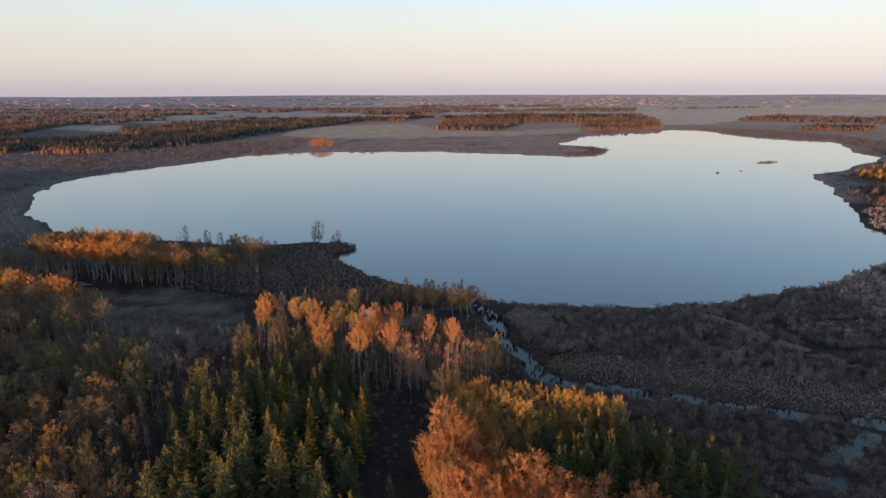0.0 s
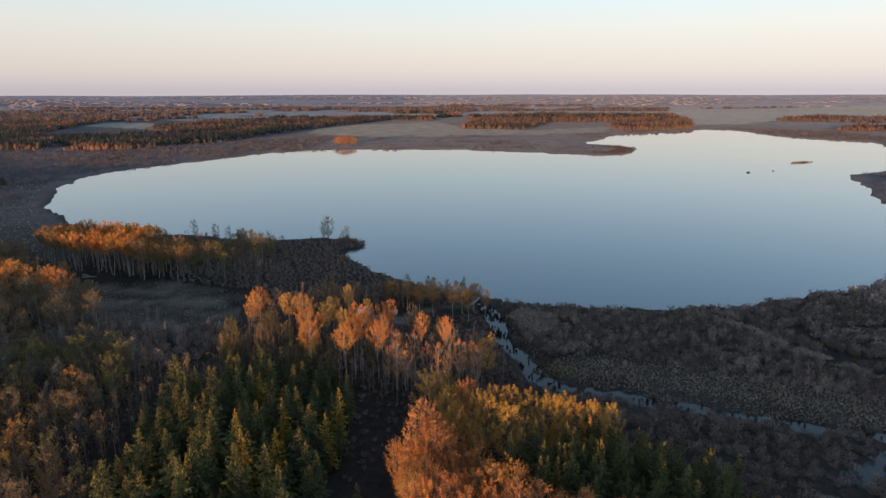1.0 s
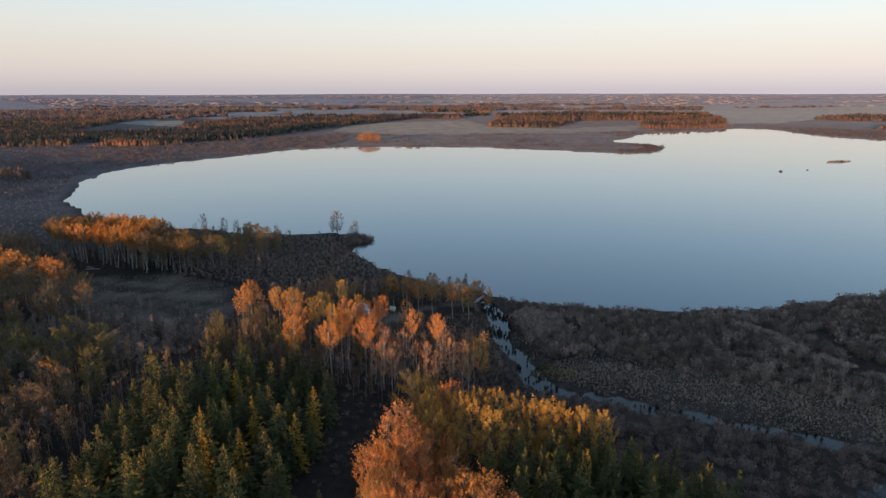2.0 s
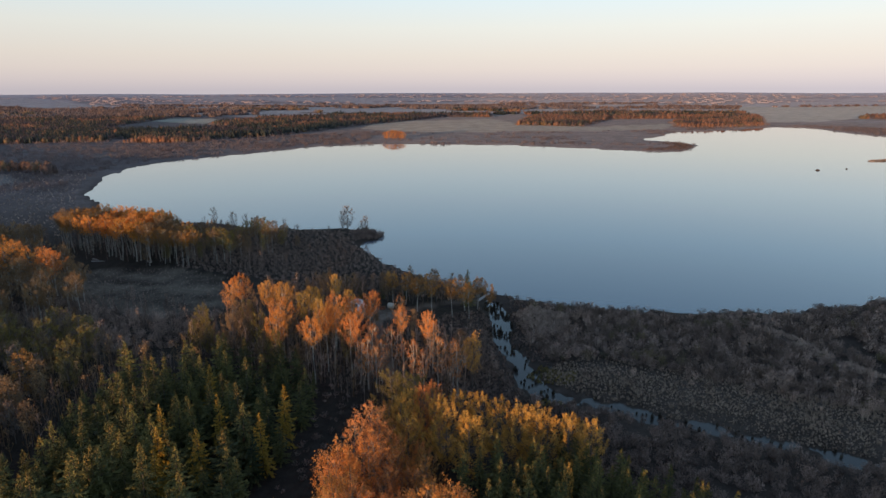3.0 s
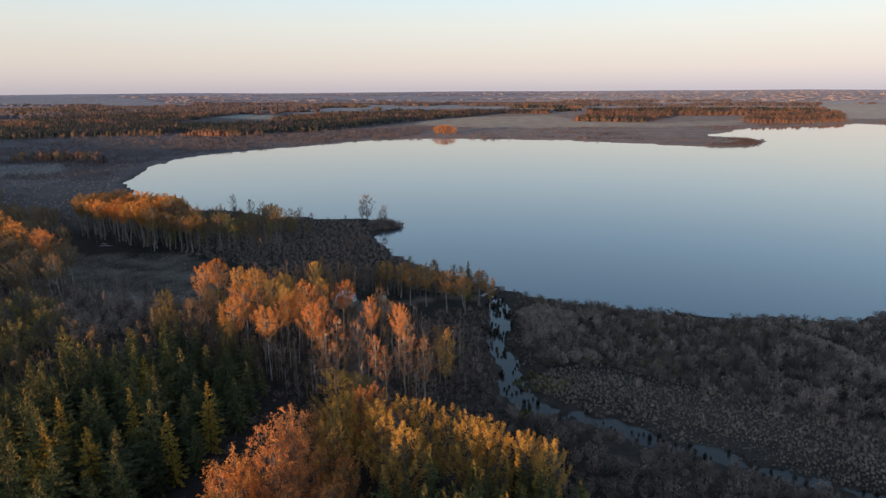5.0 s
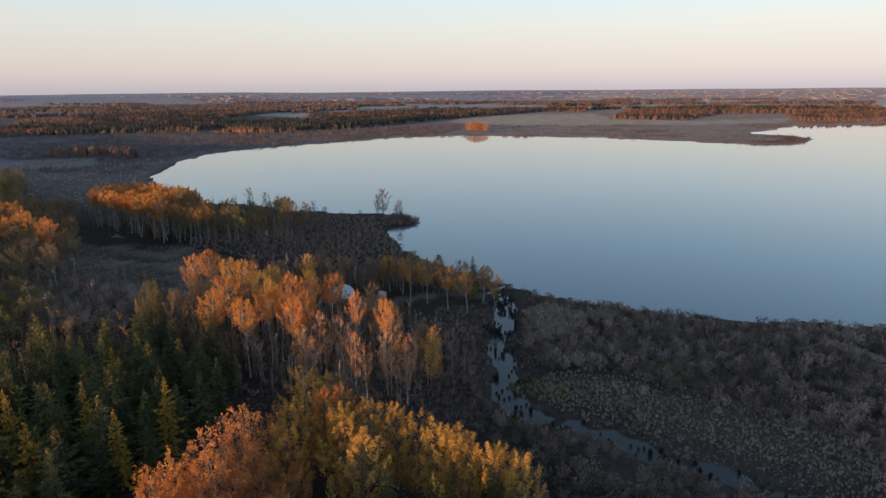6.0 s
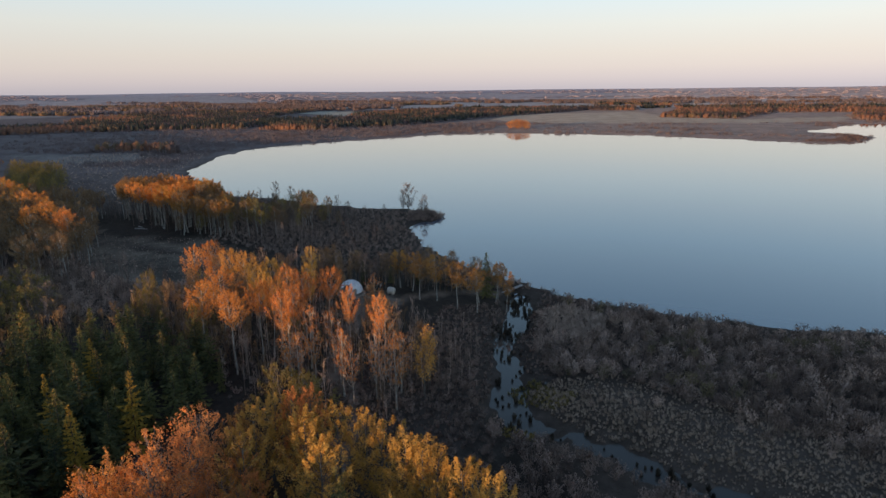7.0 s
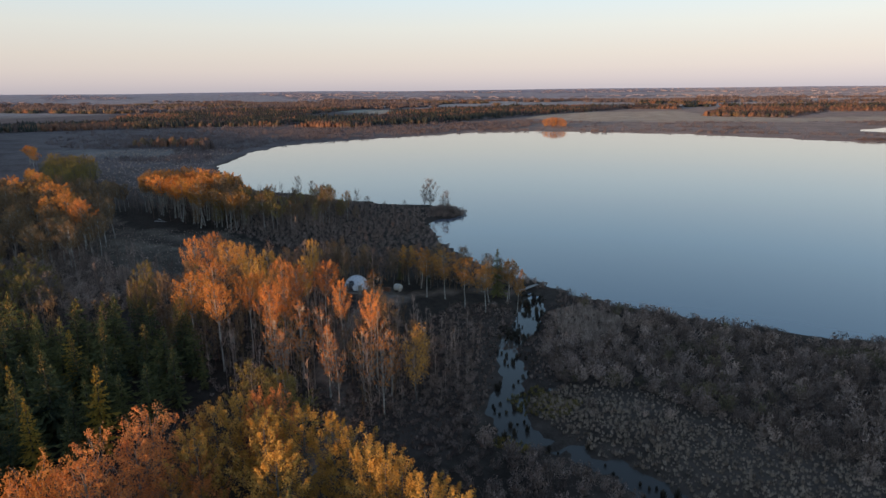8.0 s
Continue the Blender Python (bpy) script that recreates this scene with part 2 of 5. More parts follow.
class Build:
    """Gathers loose triangles and quads."""

    def __init__(self):
        self.v, self.t, self.q, self.n = [], [], [], 0

    def add(self, v, tri=None, quad=None):
        v = np.asarray(v, dtype=float).reshape(-1, 3)
        if tri is not None and len(tri):
            self.t.append(np.asarray(tri, dtype=int).reshape(-1, 3) + self.n)
        if quad is not None and len(quad):
            self.q.append(np.asarray(quad, dtype=int).reshape(-1, 4) + self.n)
        self.v.append(v)
        self.n += len(v)

    def tube(self, pts, radii, sides=5):
        pts, radii = np.asarray(pts, float), np.asarray(radii, float)
        d = np.gradient(pts, axis=0)
        d /= np.linalg.norm(d, axis=1)[:, None] + 1e-9
        ref = np.where(np.abs(d[:, 2:3]) > 0.9, np.array([[1.0, 0, 0]]), np.array([[0, 0, 1.0]]))
        a = np.cross(d, ref)
        a /= np.linalg.norm(a, axis=1)[:, None] + 1e-9
        b = np.cross(d, a)
        ang = np.linspace(0, 2 * np.pi, sides, endpoint=False)
        ring = pts[:, None] + radii[:, None, None] * (np.cos(ang)[None, :, None] * a[:, None] + np.sin(ang)[None, :, None] * b[:, None])
        k, i = np.meshgrid(np.arange(len(pts) - 1), np.arange(sides), indexing="ij")
        j = (i + 1) % sides
        self.add(ring.reshape(-1, 3), quad=np.stack([k * sides + i, k * sides + j, (k + 1) * sides + j, (k + 1) * sides + i], -1).reshape(-1, 4))

    def leaves(self, centres, size, r, up=0.3, slim=0.42):
        """One small pointed leaf spray per centre, turned at random."""
        n = len(centres)
        if not n:
            return
        u = r.normal(size=(n, 3))
        u[:, 2] += up
        u /= np.linalg.norm(u, axis=1)[:, None]
        w = np.cross(u, r.normal(size=(n, 3)))
        w /= np.linalg.norm(w, axis=1)[:, None]
        s = size * r.uniform(0.6, 1.4, (n, 1))
        c = np.asarray(centres)
        v = np.stack([c - u * s * 0.5 - w * s * slim, c - u * s * 0.5 + w * s * slim, c + u * s * 0.85], 1)
        self.add(v.reshape(-1, 3), tri=np.arange(3 * n).reshape(-1, 3))

    def strips(self, a, b, width, r):
        """Thin flat twigs from a to b."""
        a, b = np.asarray(a), np.asarray(b)
        n = len(a)
        side = np.cross(b - a, r.normal(size=(n, 3)))
        side *= width / (np.linalg.norm(side, axis=1)[:, None] + 1e-9)
        v = np.stack([a - side, a + side, b], 1)
        self.add(v.reshape(-1, 3), tri=np.arange(3 * n).reshape(-1, 3))

    def mesh(self, name, material, smooth=False):
        return mesh_of(name, np.concatenate(self.v), [np.concatenate(x) for x in (self.t, self.q) if x], material, smooth)

    def arrays(self):
        """Triangles only, for scattering."""
        t = list(self.t)
        for q in self.q:
            t += [q[:, [0, 1, 2]], q[:, [0, 2, 3]]]
        return np.concatenate(self.v), np.concatenate(t)


def part(name, me, parent, label="", material=None):
    ob = new(name, me)
    ob.parent = parent
    if material is not None and material != me.materials[0]:
        ob.material_slots[0].link = "OBJECT"
        ob.material_slots[0].material = material
    return tagged(ob, label)


def inside(poly, x, y):
    """Which of the points x, y lie in the polygon."""
    p = np.asarray(poly, float)
    hit = np.zeros(np.shape(x), bool)
    for (x0, y0), (x1, y1) in zip(p, np.roll(p, -1, 0)):
        cond = (y0 > y) != (y1 > y)
        with np.errstate(divide="ignore", invalid="ignore"):
            hit ^= cond & (x < (x1 - x0) * (y - y0) / (y1 - y0 + 1e-12) + x0)
    return hit


def spread(poly, gap, r, jitter=0.75):
    """Points scattered over a polygon, about gap metres apart."""
    p = np.asarray(poly, float)
    (x0, y0), (x1, y1) = p.min(0), p.max(0)
    gx, gy = np.meshgrid(np.arange(x0, x1, gap), np.arange(y0, y1, gap * 0.87))
    gx = gx + (np.arange(gx.shape[0]) % 2)[:, None] * gap / 2
    pts = np.stack([gx.ravel(), gy.ravel()], 1) + r.uniform(-0.5, 0.5, (gx.size, 2)) * gap * jitter
    return pts[inside(p, pts[:, 0], pts[:, 1])]


def distance(poly, x, y, closed=True):
    """Distance from the points to a polyline."""
    p = np.asarray(poly, float)
    pairs = zip(p, np.roll(p, -1, 0)) if closed else zip(p[:-1], p[1:])
    best = np.full(np.shape(x), 1e9)
    for (ax, ay), (bx, by) in pairs:
        dx, dy = bx - ax, by - ay
        t = np.clip(((x - ax) * dx + (y - ay) * dy) / (dx * dx + dy * dy + 1e-9), 0, 1)
        best = np.minimum(best, (x - ax - t * dx) ** 2 + (y - ay - t * dy) ** 2)
    return np.sqrt(best)


def smooth_line(points, steps=6, closed=True, rough=0.0, seed=1):
    """A Catmull-Rom curve through the points, roughened a little."""
    p = np.asarray(points, float)
    r = np.random.default_rng(seed)
    out, n = [], len(p)
    for i in range(n if closed else n - 1):
        a, b, c, d = (p[(i + k) % n] if closed else p[min(max(i + k, 0), n - 1)] for k in (-1, 0, 1, 2))
        for s in np.arange(steps) / steps:
            out.append(0.5 * (2 * b + (c - a) * s + (2 * a - 5 * b + 4 * c - d) * s * s + (3 * b - a - 3 * c + d) * s ** 3)
                       + r.normal(size=2) * rough * np.linalg.norm(c - b) / 20)
    if not closed:
        out.append(p[-1])
    return np.array(out)


def wave(x, y, scale, seed=0):
    """Smooth value noise, about -1 to 1."""
    r = np.random.default_rng(seed)
    tab = r.uniform(-1, 1, (256, 256))
    u, v = np.asarray(x) / scale + 1000.37, np.asarray(y) / scale + 1000.73
    i, j = np.floor(u).astype(int), np.floor(v).astype(int)
    f, g = u - i, v - j
    f, g = f * f * (3 - 2 * f), g * g * (3 - 2 * g)
    t = lambda a, b: tab[a % 256, b % 256]
    return (t(i, j) * (1 - f) + t(i + 1, j) * f) * (1 - g) + (t(i, j + 1) * (1 - f) + t(i + 1, j + 1) * f) * g


def ease(a, b, x):
    t = np.clip((x - a) / (b - a), 0, 1)
    return t * t * (3 - 2 * t)


# ---- plan of the land ----
SHORE_FAR = [(-322, 478), (-350, 545), (-366, 602), (-356, 656), (-334, 696), (-306, 748), (-280, 811), (-248, 854), (-179, 884), (-117, 897),
             (-36, 895), (59, 870), (132, 837), (166, 824), (205, 838), (232, 890), (236, 950), (216, 985), (190, 1012), (236, 1120),
             (274, 1203), (351, 1248), (428, 1313), (542, 1365), (556, 1209), (583, 1096), (640, 1050), (604, 942), (560, 812), (534, 773)]
SHORE_NEAR = [(452, 699), (367, 617), (345, 561), (320, 500), (303, 462), (282, 412), (268, 390), (262, 360), (246, 322), (222, 304),
              (186, 276), (150, 258), (120, 247), (94, 240), (70, 238), (48, 240), (26, 245), (10, 252), (-4, 259), (-20, 271), (-36, 286),
              (-46, 299), (-54, 310), (-55, 320), (-49, 330), (-50, 340), (-60, 347), (-75, 350), (-99, 346), (-140, 352), (-200, 360),
              (-250, 390), (-290, 425)]
LAKE = smooth_line(SHORE_FAR + SHORE_NEAR, 4, rough=1.0, seed=3)
CREEK = [(14, 240), (17, 230), (19.5, 217), (20, 205), (24, 195), (28, 186), (29.5, 178), (35, 170.5), (46, 168.5), (60, 163), (72, 160),
         (88, 154), (106, 149), (125, 145), (160, 140)]
CREEK_HALF = [2.2, 4.8, 4.2, 3.1, 2.9, 3.2, 4.0, 3.6, 3.2, 3.6, 3.0, 2.4, 3.4, 4.4, 3.4]
POOLS = [(96, 133, 9), (106, 140, 7), (112, 128, 8), (86, 122, 7), (35, 187, 5), (104, 118, 7)]
MEADOW = [(-232, 285), (-160, 252), (-121, 262), (-84, 248), (-72, 212), (-96, 203), (-136, 214), (-170, 232)]
FIELDS = [
    [(-308, 1210), (-348, 1474), (-96, 1667), (-33, 1483), (136, 1330), (330, 1480), (266, 1271), (123, 1195), (-167, 1133)],
    [(645, 2108), (849, 2865), (2300, 3034), (1700, 2306), (1132, 2077), (651, 1575), (497, 1531)],
    [(-913, 1453), (-931, 1597), (-800, 1591), (-701, 1344)],
    [(-830, 1141), (-732, 1112), (-638, 954), (-690, 955)],
    [(-560, 470), (-440, 520), (-380, 470), (-420, 430)],
]
ALL_FIELDS = [np.array(f, float) for f in FIELDS]


CREEK_LINE = smooth_line(CREEK, 4, closed=False)
CREEK_WIDTH = np.interp(np.linspace(0, len(CREEK) - 1, len(CREEK_LINE)), range(len(CREEK)), CREEK_HALF)


def creek_depth(x, y):
    """How far a point lies within the creek's water: positive inside."""
    line, half = CREEK_LINE, CREEK_WIDTH
    best = np.full(np.shape(x), -1e9)
    for (ax, ay), (bx, by), w0, w1 in zip(line[:-1], line[1:], half[:-1], half[1:]):
        dx, dy = bx - ax, by - ay
        t = np.clip(((x - ax) * dx + (y - ay) * dy) / (dx * dx + dy * dy + 1e-9), 0, 1)
        best = np.maximum(best, w0 + (w1 - w0) * t - np.hypot(x - ax - t * dx, y - ay - t * dy))
    for px, py, pr in POOLS:
        best = np.maximum(best, pr * 0.5 - np.hypot((x - px) * 0.7, y - py) + wave(x, y, 4.5, 15) * 1.8)
    return best + wave(x, y, 4.0, 5) * 1.8 + wave(x, y, 1.6, 6) * 1.2


def height(x, y):
    """Ground level; water stands at 0."""
    x, y = np.asarray(x, float), np.asarray(y, float)
    d = distance(LAKE, x, y)
    d = np.where(inside(LAKE, x, y), -d, d)
    z = np.where(d < 0, -0.2 + np.maximum(d, -20) * 0.08, 0.15 + 0.5 * ease(0, 8, d) + 0.5 * ease(8, 60, d))
    wooded = ease(25, -10, x) * ease(245, 215, y) * ease(10, 40, d)
    z = z + 1.0 * wooded * np.where(d > 0, 1, 0)
    z = z + np.where(d > 4, 0.18 * wave(x, y, 4.0, 1) + 0.3 * wave(x, y, 25.0, 2), 0.1 * wave(x, y, 3, 1))
    near = (x > -10) & (x < 180) & (y > 90) & (y < 250)
    if np.any(near):
        c = creek_depth(x, y)
        z = np.where(near & (d > 1.0), np.minimum(z, np.clip(0.28 - 0.25 * c, -0.5, 50)), z)
    r = np.hypot(x - 30, y - 20)
    z = z + ease(1400, 3000, r) * (3 + 6 * wave(x, y, 700, 9)) + 46 * ease(2900, 4950, r)
    return z


def plain(x, y):
    """Positive on the open strips of the far plain."""
    return wave(x * 0.35, y, 170, 21) + 0.5 * wave(x * 0.5, y, 80, 22) + 0.6 * wave(x * 0.22, y, 420, 23)


def cover(x, y):
    """Colour of the bare ground, by what grows on it; distance adds painted haze."""
    n = len(x)
    d = distance(LAKE, x, y)
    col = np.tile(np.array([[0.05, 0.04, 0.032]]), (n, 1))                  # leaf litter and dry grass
    def lay(mask, c):
        m = np.clip(mask, 0, 1)[:, None]
        col[:] = col * (1 - m) + np.array([c]) * m
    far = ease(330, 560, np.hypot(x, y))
    # far ground turns paler and more mauve, with haze in its colour
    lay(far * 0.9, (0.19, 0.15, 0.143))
    lay(far * ease(-450, 0, x) * 0.6, (0.33, 0.235, 0.205))                    # rosy low sunlight of the open east, laid into the grass colour
    patch = ease(-0.05, 0.12, plain(x, y)) * ease(1500, 2200, np.hypot(x, y))
    lay(patch, (0.46, 0.395, 0.365))                                            # pale stubble strips far away
    marsh = inside([(15, 250), (14, 190), (40, 160), (60, 120), (90, 60), (500, 60), (500, 500), (300, 470)], x, y)
    lay(marsh * 1.0, (0.07, 0.054, 0.044))
    lay(inside([(30, 178), (37, 188), (76, 187), (130, 168), (200, 156), (200, 138), (130, 146), (80, 157), (45, 169)], x, y) * 0.9, (0.10, 0.077, 0.062))
    lay(ease(2500, 3900, np.hypot(x, y)) * 0.55, (0.43, 0.36, 0.38))         # haze painted into the far plain, heavier from 3900 m
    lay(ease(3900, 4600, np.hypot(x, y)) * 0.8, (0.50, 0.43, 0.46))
    lay(inside(MEADOW, x, y) * np.clip(0.55 + 0.7 * wave(x * 0.35 + y * 0.2, y, 4, 8), 0, 1), (0.185, 0.15, 0.115))
    for f, c in zip(ALL_FIELDS, ((0.33, 0.28, 0.22), (0.47, 0.40, 0.32), (0.36, 0.35, 0.29), (0.36, 0.35, 0.29), (0.25, 0.215, 0.195))):
        lay(inside(f, x, y) * (0.85 + 0.15 * wave(x, y, 40, 12)), c)
    bank = inside([(-4, 156), (28, 158), (27, 180), (20, 205), (16, 228), (0, 222), (-2, 190)], x, y) | inside([(21, 241), (30, 238), (31, 215), (40, 194), (36, 186), (25, 194), (22, 215)], x, y)
    lay(bank * (0.85 + 0.3 * wave(x, y, 3, 17)), (0.075, 0.058, 0.048))         # trampled dry grass
    lay(ease(7, 1.5, d) * 0.85 * ease(720, 450, np.hypot(x, y)), (0.07, 0.052, 0.042))                         # wet bank
    trail = distance([(13, 141), (9, 150), (8, 158), (3, 166), (-6, 172), (-14, 190), (-18, 205), (-22, 214), (-14, 221), (-4, 232), (8, 237)], x, y, closed=False)
    lay(ease(2.6, 1.2, trail), (0.20, 0.15, 0.115))
    yard = np.hypot((x + 19) / 9, (y - 217) / 6)
    lay(ease(1.1, 0.6, yard), (0.24, 0.19, 0.15))
    return np.clip(col, 0.02, 0.9)


def open_grass(x, y):
    """Where tall dead grass stands open to the sky."""
    fields = np.any([inside(f, x, y) for f in ALL_FIELDS], 0)
    far = ease(750, 950, np.hypot(x, y)) * ease(-500, -200, x)
    return np.clip(0.075 * far + 0.06 * fields * ease(700, 900, np.hypot(x, y)), 0, 1)


def build_ground():
    """One sheet from under the camera to the horizon, finer ahead than behind."""
    cx, cy = 30.0, 20.0
    rad = np.concatenate([[0.5, 10, 22, 35, 48], np.geomspace(58, 4960, 210)])
    ahead = np.radians(np.arange(-52, 78, 0.34))
    behind = np.radians(np.arange(78, 308, 3.0))
    ang = np.concatenate([ahead, behind])
    R, A = np.meshgrid(rad, ang, indexing="ij")
    x, y = cx - np.sin(A) * R, cy + np.cos(A) * R
    xs, ys = x.ravel(), y.ravel()
    v = np.stack([xs, ys, height(xs, ys)], 1)
    k, i = np.meshgrid(np.arange(len(rad) - 1), np.arange(len(ang)), indexing="ij")
    j, m = (i + 1) % len(ang), len(ang)
    quads = np.stack([k * m + i, (k + 1) * m + i, (k + 1) * m + j, k * m + j], -1).reshape(-1, 4)[:, ::-1]
    me = mesh_of("ground", v, quads, M_GROUND, smooth=True)
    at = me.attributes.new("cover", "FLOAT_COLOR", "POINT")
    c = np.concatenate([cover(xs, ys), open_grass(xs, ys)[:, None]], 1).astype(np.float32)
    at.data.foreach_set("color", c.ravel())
    return tagged(new("ground", me), "dry autumn marsh and woodland ground reaching the horizon", "ground", kind="structure")


TABLE_X, TABLE_Y = np.arange(-440, 441, 2.0), np.arange(70, 411, 2.0)
TABLE = height(*(g.ravel() for g in np.meshgrid(TABLE_X, TABLE_Y, indexing="ij"))).reshape(len(TABLE_X), len(TABLE_Y))


def level(x, y):
    """Ground level, from a table near the camera."""
    x, y = np.atleast_1d(np.asarray(x, float)), np.atleast_1d(np.asarray(y, float))
    u, v = (x + 440) / 2, (y - 70) / 2
    near = (u > 0) & (u < len(TABLE_X) - 2) & (v > 0) & (v < len(TABLE_Y) - 2)
    i, j = np.clip(u.astype(int), 0, len(TABLE_X) - 2), np.clip(v.astype(int), 0, len(TABLE_Y) - 2)
    f, g = u - i, v - j
    z = (TABLE[i, j] * (1 - f) + TABLE[i + 1, j] * f) * (1 - g) + (TABLE[i, j + 1] * (1 - f) + TABLE[i + 1, j + 1] * f) * g
    if not near.all():
        z[~near] = height(x[~near], y[~near])
    return z


build_ground()
water = new("water", mesh_of("water", [(-430, 236.5, 0), (820, 236.5, 0), (820, 1400, 0), (-430, 1400, 0)], np.array([[0, 1, 2, 3]]), M_WATER))
tagged(water, "calm lake water mirroring the dawn sky", "water", kind="structure")
creek = new("creek_water", mesh_of("creek_water", [(-10, 85, 0), (240, 85, 0), (240, 236.5, 0), (-10, 236.5, 0)], np.array([[0, 1, 2, 3]]), M_CREEK))
tagged(creek, "shallow creek winding through the marsh", "water", kind="structure")

# ---- kinds of trees ----


def broadleaf(seed, H, base, R, limbs, leaves, size, rise=1.1, twigs=3, plume=0.3, trunk_r=0.17, broad=0.0, twig_w=0.03, leaf_up=0.8, tip=1.4, slim=0.42):
    """Trunk with rising limbs, and leaf sprays along the limb ends, in an oval crown. Returns the two builders."""
    r = np.random.default_rng(seed)
    wood, crown = Build(), Build()
    hs = np.linspace(0, H * 0.97, 6)
    bend = np.cumsum(r.normal(size=(6, 2)) * H * 0.009, 0)
    bend -= bend[0]
    trunk = np.column_stack([bend, hs])
    wood.tube(trunk, trunk_r * (1 - 0.85 * hs / H) ** 0.8 * np.array([1.35, 1, 1, 1, 1, 1]), 5)
    at = lambda h: np.array([np.interp(h, hs, trunk[:, 0]), np.interp(h, hs, trunk[:, 1]), h])
    az = r.uniform(0, 2 * np.pi)
    tips = []
    for k in range(limbs):
        f = (k + 0.5 + 0.6 * r.uniform(-1, 1)) / limbs
        zt = base + (H - base) * (0.06 + 0.90 * f)
        az += 2.4 + r.normal() * 0.35
        oval = math.sqrt(max(0.05, 1 - (2 * f - 1 + broad) ** 2))
        out = R * oval * r.uniform(0.55, 1.12)
        h = max(base * 0.75, zt - out * rise * r.uniform(0.8, 1.3) - 0.3)
        a = at(min(h, H * 0.93))
        b = np.array([a[0] + math.cos(az) * out, a[1] + math.sin(az) * out, zt])
        mid = (a + b) / 2 + np.array([math.cos(az), math.sin(az), -0.4]) * out * 0.12
        wood.tube([a, mid, b], [trunk_r * 0.32 * (1 - 0.5 * f), trunk_r * 0.18, 0.012], 3)
        tips.append((a, mid, b, out))
    tips.append((at(H * 0.84), at(H * 0.9), at(H * 0.96) + np.array([0, 0, 0.3]), R * 0.5))
    for a, mid, b, out in tips:
        s = r.uniform(0.0, 1.0, twigs)
        p0 = mid + (b - mid) * s[:, None]
        d = r.normal(size=(twigs, 3)) * 0.55 + 0.6 * (b - a) / (np.linalg.norm(b - a) + 1e-6) + np.array([0, 0, 1.0])
        ln = r.uniform(0.7, 1.5, (twigs, 1)) * (0.6 + 0.3 * out)
        p1 = p0 + d / np.linalg.norm(d, axis=1)[:, None] * ln
        wood.strips(p0, p1, twig_w, r)
        m = int(leaves * r.uniform(0.55, 1.45))
        if m:
            k = r.integers(0, twigs, m)
            g = r.beta(tip, 1.0, (m, 1))
            c = p0[k] + (p1[k] - p0[k]) * g * 1.1 + r.normal(size=(m, 3)) * np.array([1, 1, 1.15]) * plume
            crown.leaves(c, size, r, up=leaf_up, slim=slim)
    return wood, crown


def plumed(seed, H, base, R, shoots, leaves, size, reach=1.7, twigs=1, twig_w=0.03, trunk_r=0.16, tip=1.5, belly=0.38, fat=0.24, bare=0.0, slim=0.34):
    """Trunk and rising limbs that end in upright flame-shaped shoots, each thick with small leaves, in an egg-shaped crown."""
    r = np.random.default_rng(seed)
    wood, crown = Build(), Build()
    hs = np.linspace(0, H * 0.93, 6)
    bend = np.cumsum(r.normal(size=(6, 2)) * H * 0.009, 0)
    bend -= bend[0]
    trunk = np.column_stack([bend, hs])
    wood.tube(trunk, trunk_r * (1 - 0.85 * hs / H) ** 0.8 * np.array([1.35, 1, 1, 1, 1, 1]), 5)
    at = lambda h: np.array([np.interp(h, hs, trunk[:, 0]), np.interp(h, hs, trunk[:, 1]), h])
    az, lump = r.uniform(0, 6.283), r.uniform(0, 6.283)
    for k in range(shoots):
        f = (k + r.uniform(0, 1)) / shoots
        az += 2.4 + r.normal() * 0.3
        wide = (f / belly) ** 0.6 if f < belly else math.sqrt(max(0.0, 1 - ((f - belly) / (1.02 - belly)) ** 2))
        out = R * wide * (1 + 0.22 * math.cos(az - lump) + 0.12 * math.cos(3 * az + lump)) * math.sqrt(r.uniform(0.12, 1.0))
        ln = reach * r.uniform(0.65, 1.35) * (1.15 - 0.35 * f)
        z = base + (H - base) * f - 0.6 * ln
        root = at(min(max(z - out * 1.1, base * 0.7), H * 0.9))
        a = np.array([root[0] + math.cos(az) * out, root[1] + math.sin(az) * out, z])
        lean = np.array([math.cos(az), math.sin(az), 0]) * (0.16 + 0.22 * out / R) + r.normal(size=3) * 0.1 + np.array([0, 0, 1.0])
        d = lean / np.linalg.norm(lean) * ln
        wood.tube([root, (root + a) / 2 + np.array([0, 0, -0.1 * out]), a + d * 0.4], [trunk_r * 0.3, trunk_r * 0.18, 0.012], 3)
        p0 = a + d * r.uniform(-0.3, 0.45, (twigs, 1)) + r.normal(size=(twigs, 3)) * 0.05
        p1 = p0 + (d / ln + r.normal(size=(twigs, 3)) * 0.24) * ln * r.uniform(0.5, 0.85, (twigs, 1))
        wood.strips(p0, p1, twig_w, r)
        if r.random() < bare:
            continue
        m = int(leaves * r.uniform(0.6, 1.4))
        g = r.beta(tip, 1.25, (m, 1))
        if twigs > 3:
            j = r.integers(0, twigs, m)
            c = p0[j] + (p1[j] - p0[j]) * (0.25 + 0.8 * g) + r.normal(size=(m, 3)) * fat * ln * 0.45
        else:
            c = a + d * (g * 1.15 - 0.15) + r.normal(size=(m, 3)) * fat * ln * (1.05 - 0.8 * g) * np.array([1, 1, 0.7])
        crown.leaves(c, size, r, up=1.1, slim=slim)
    return wood, crown


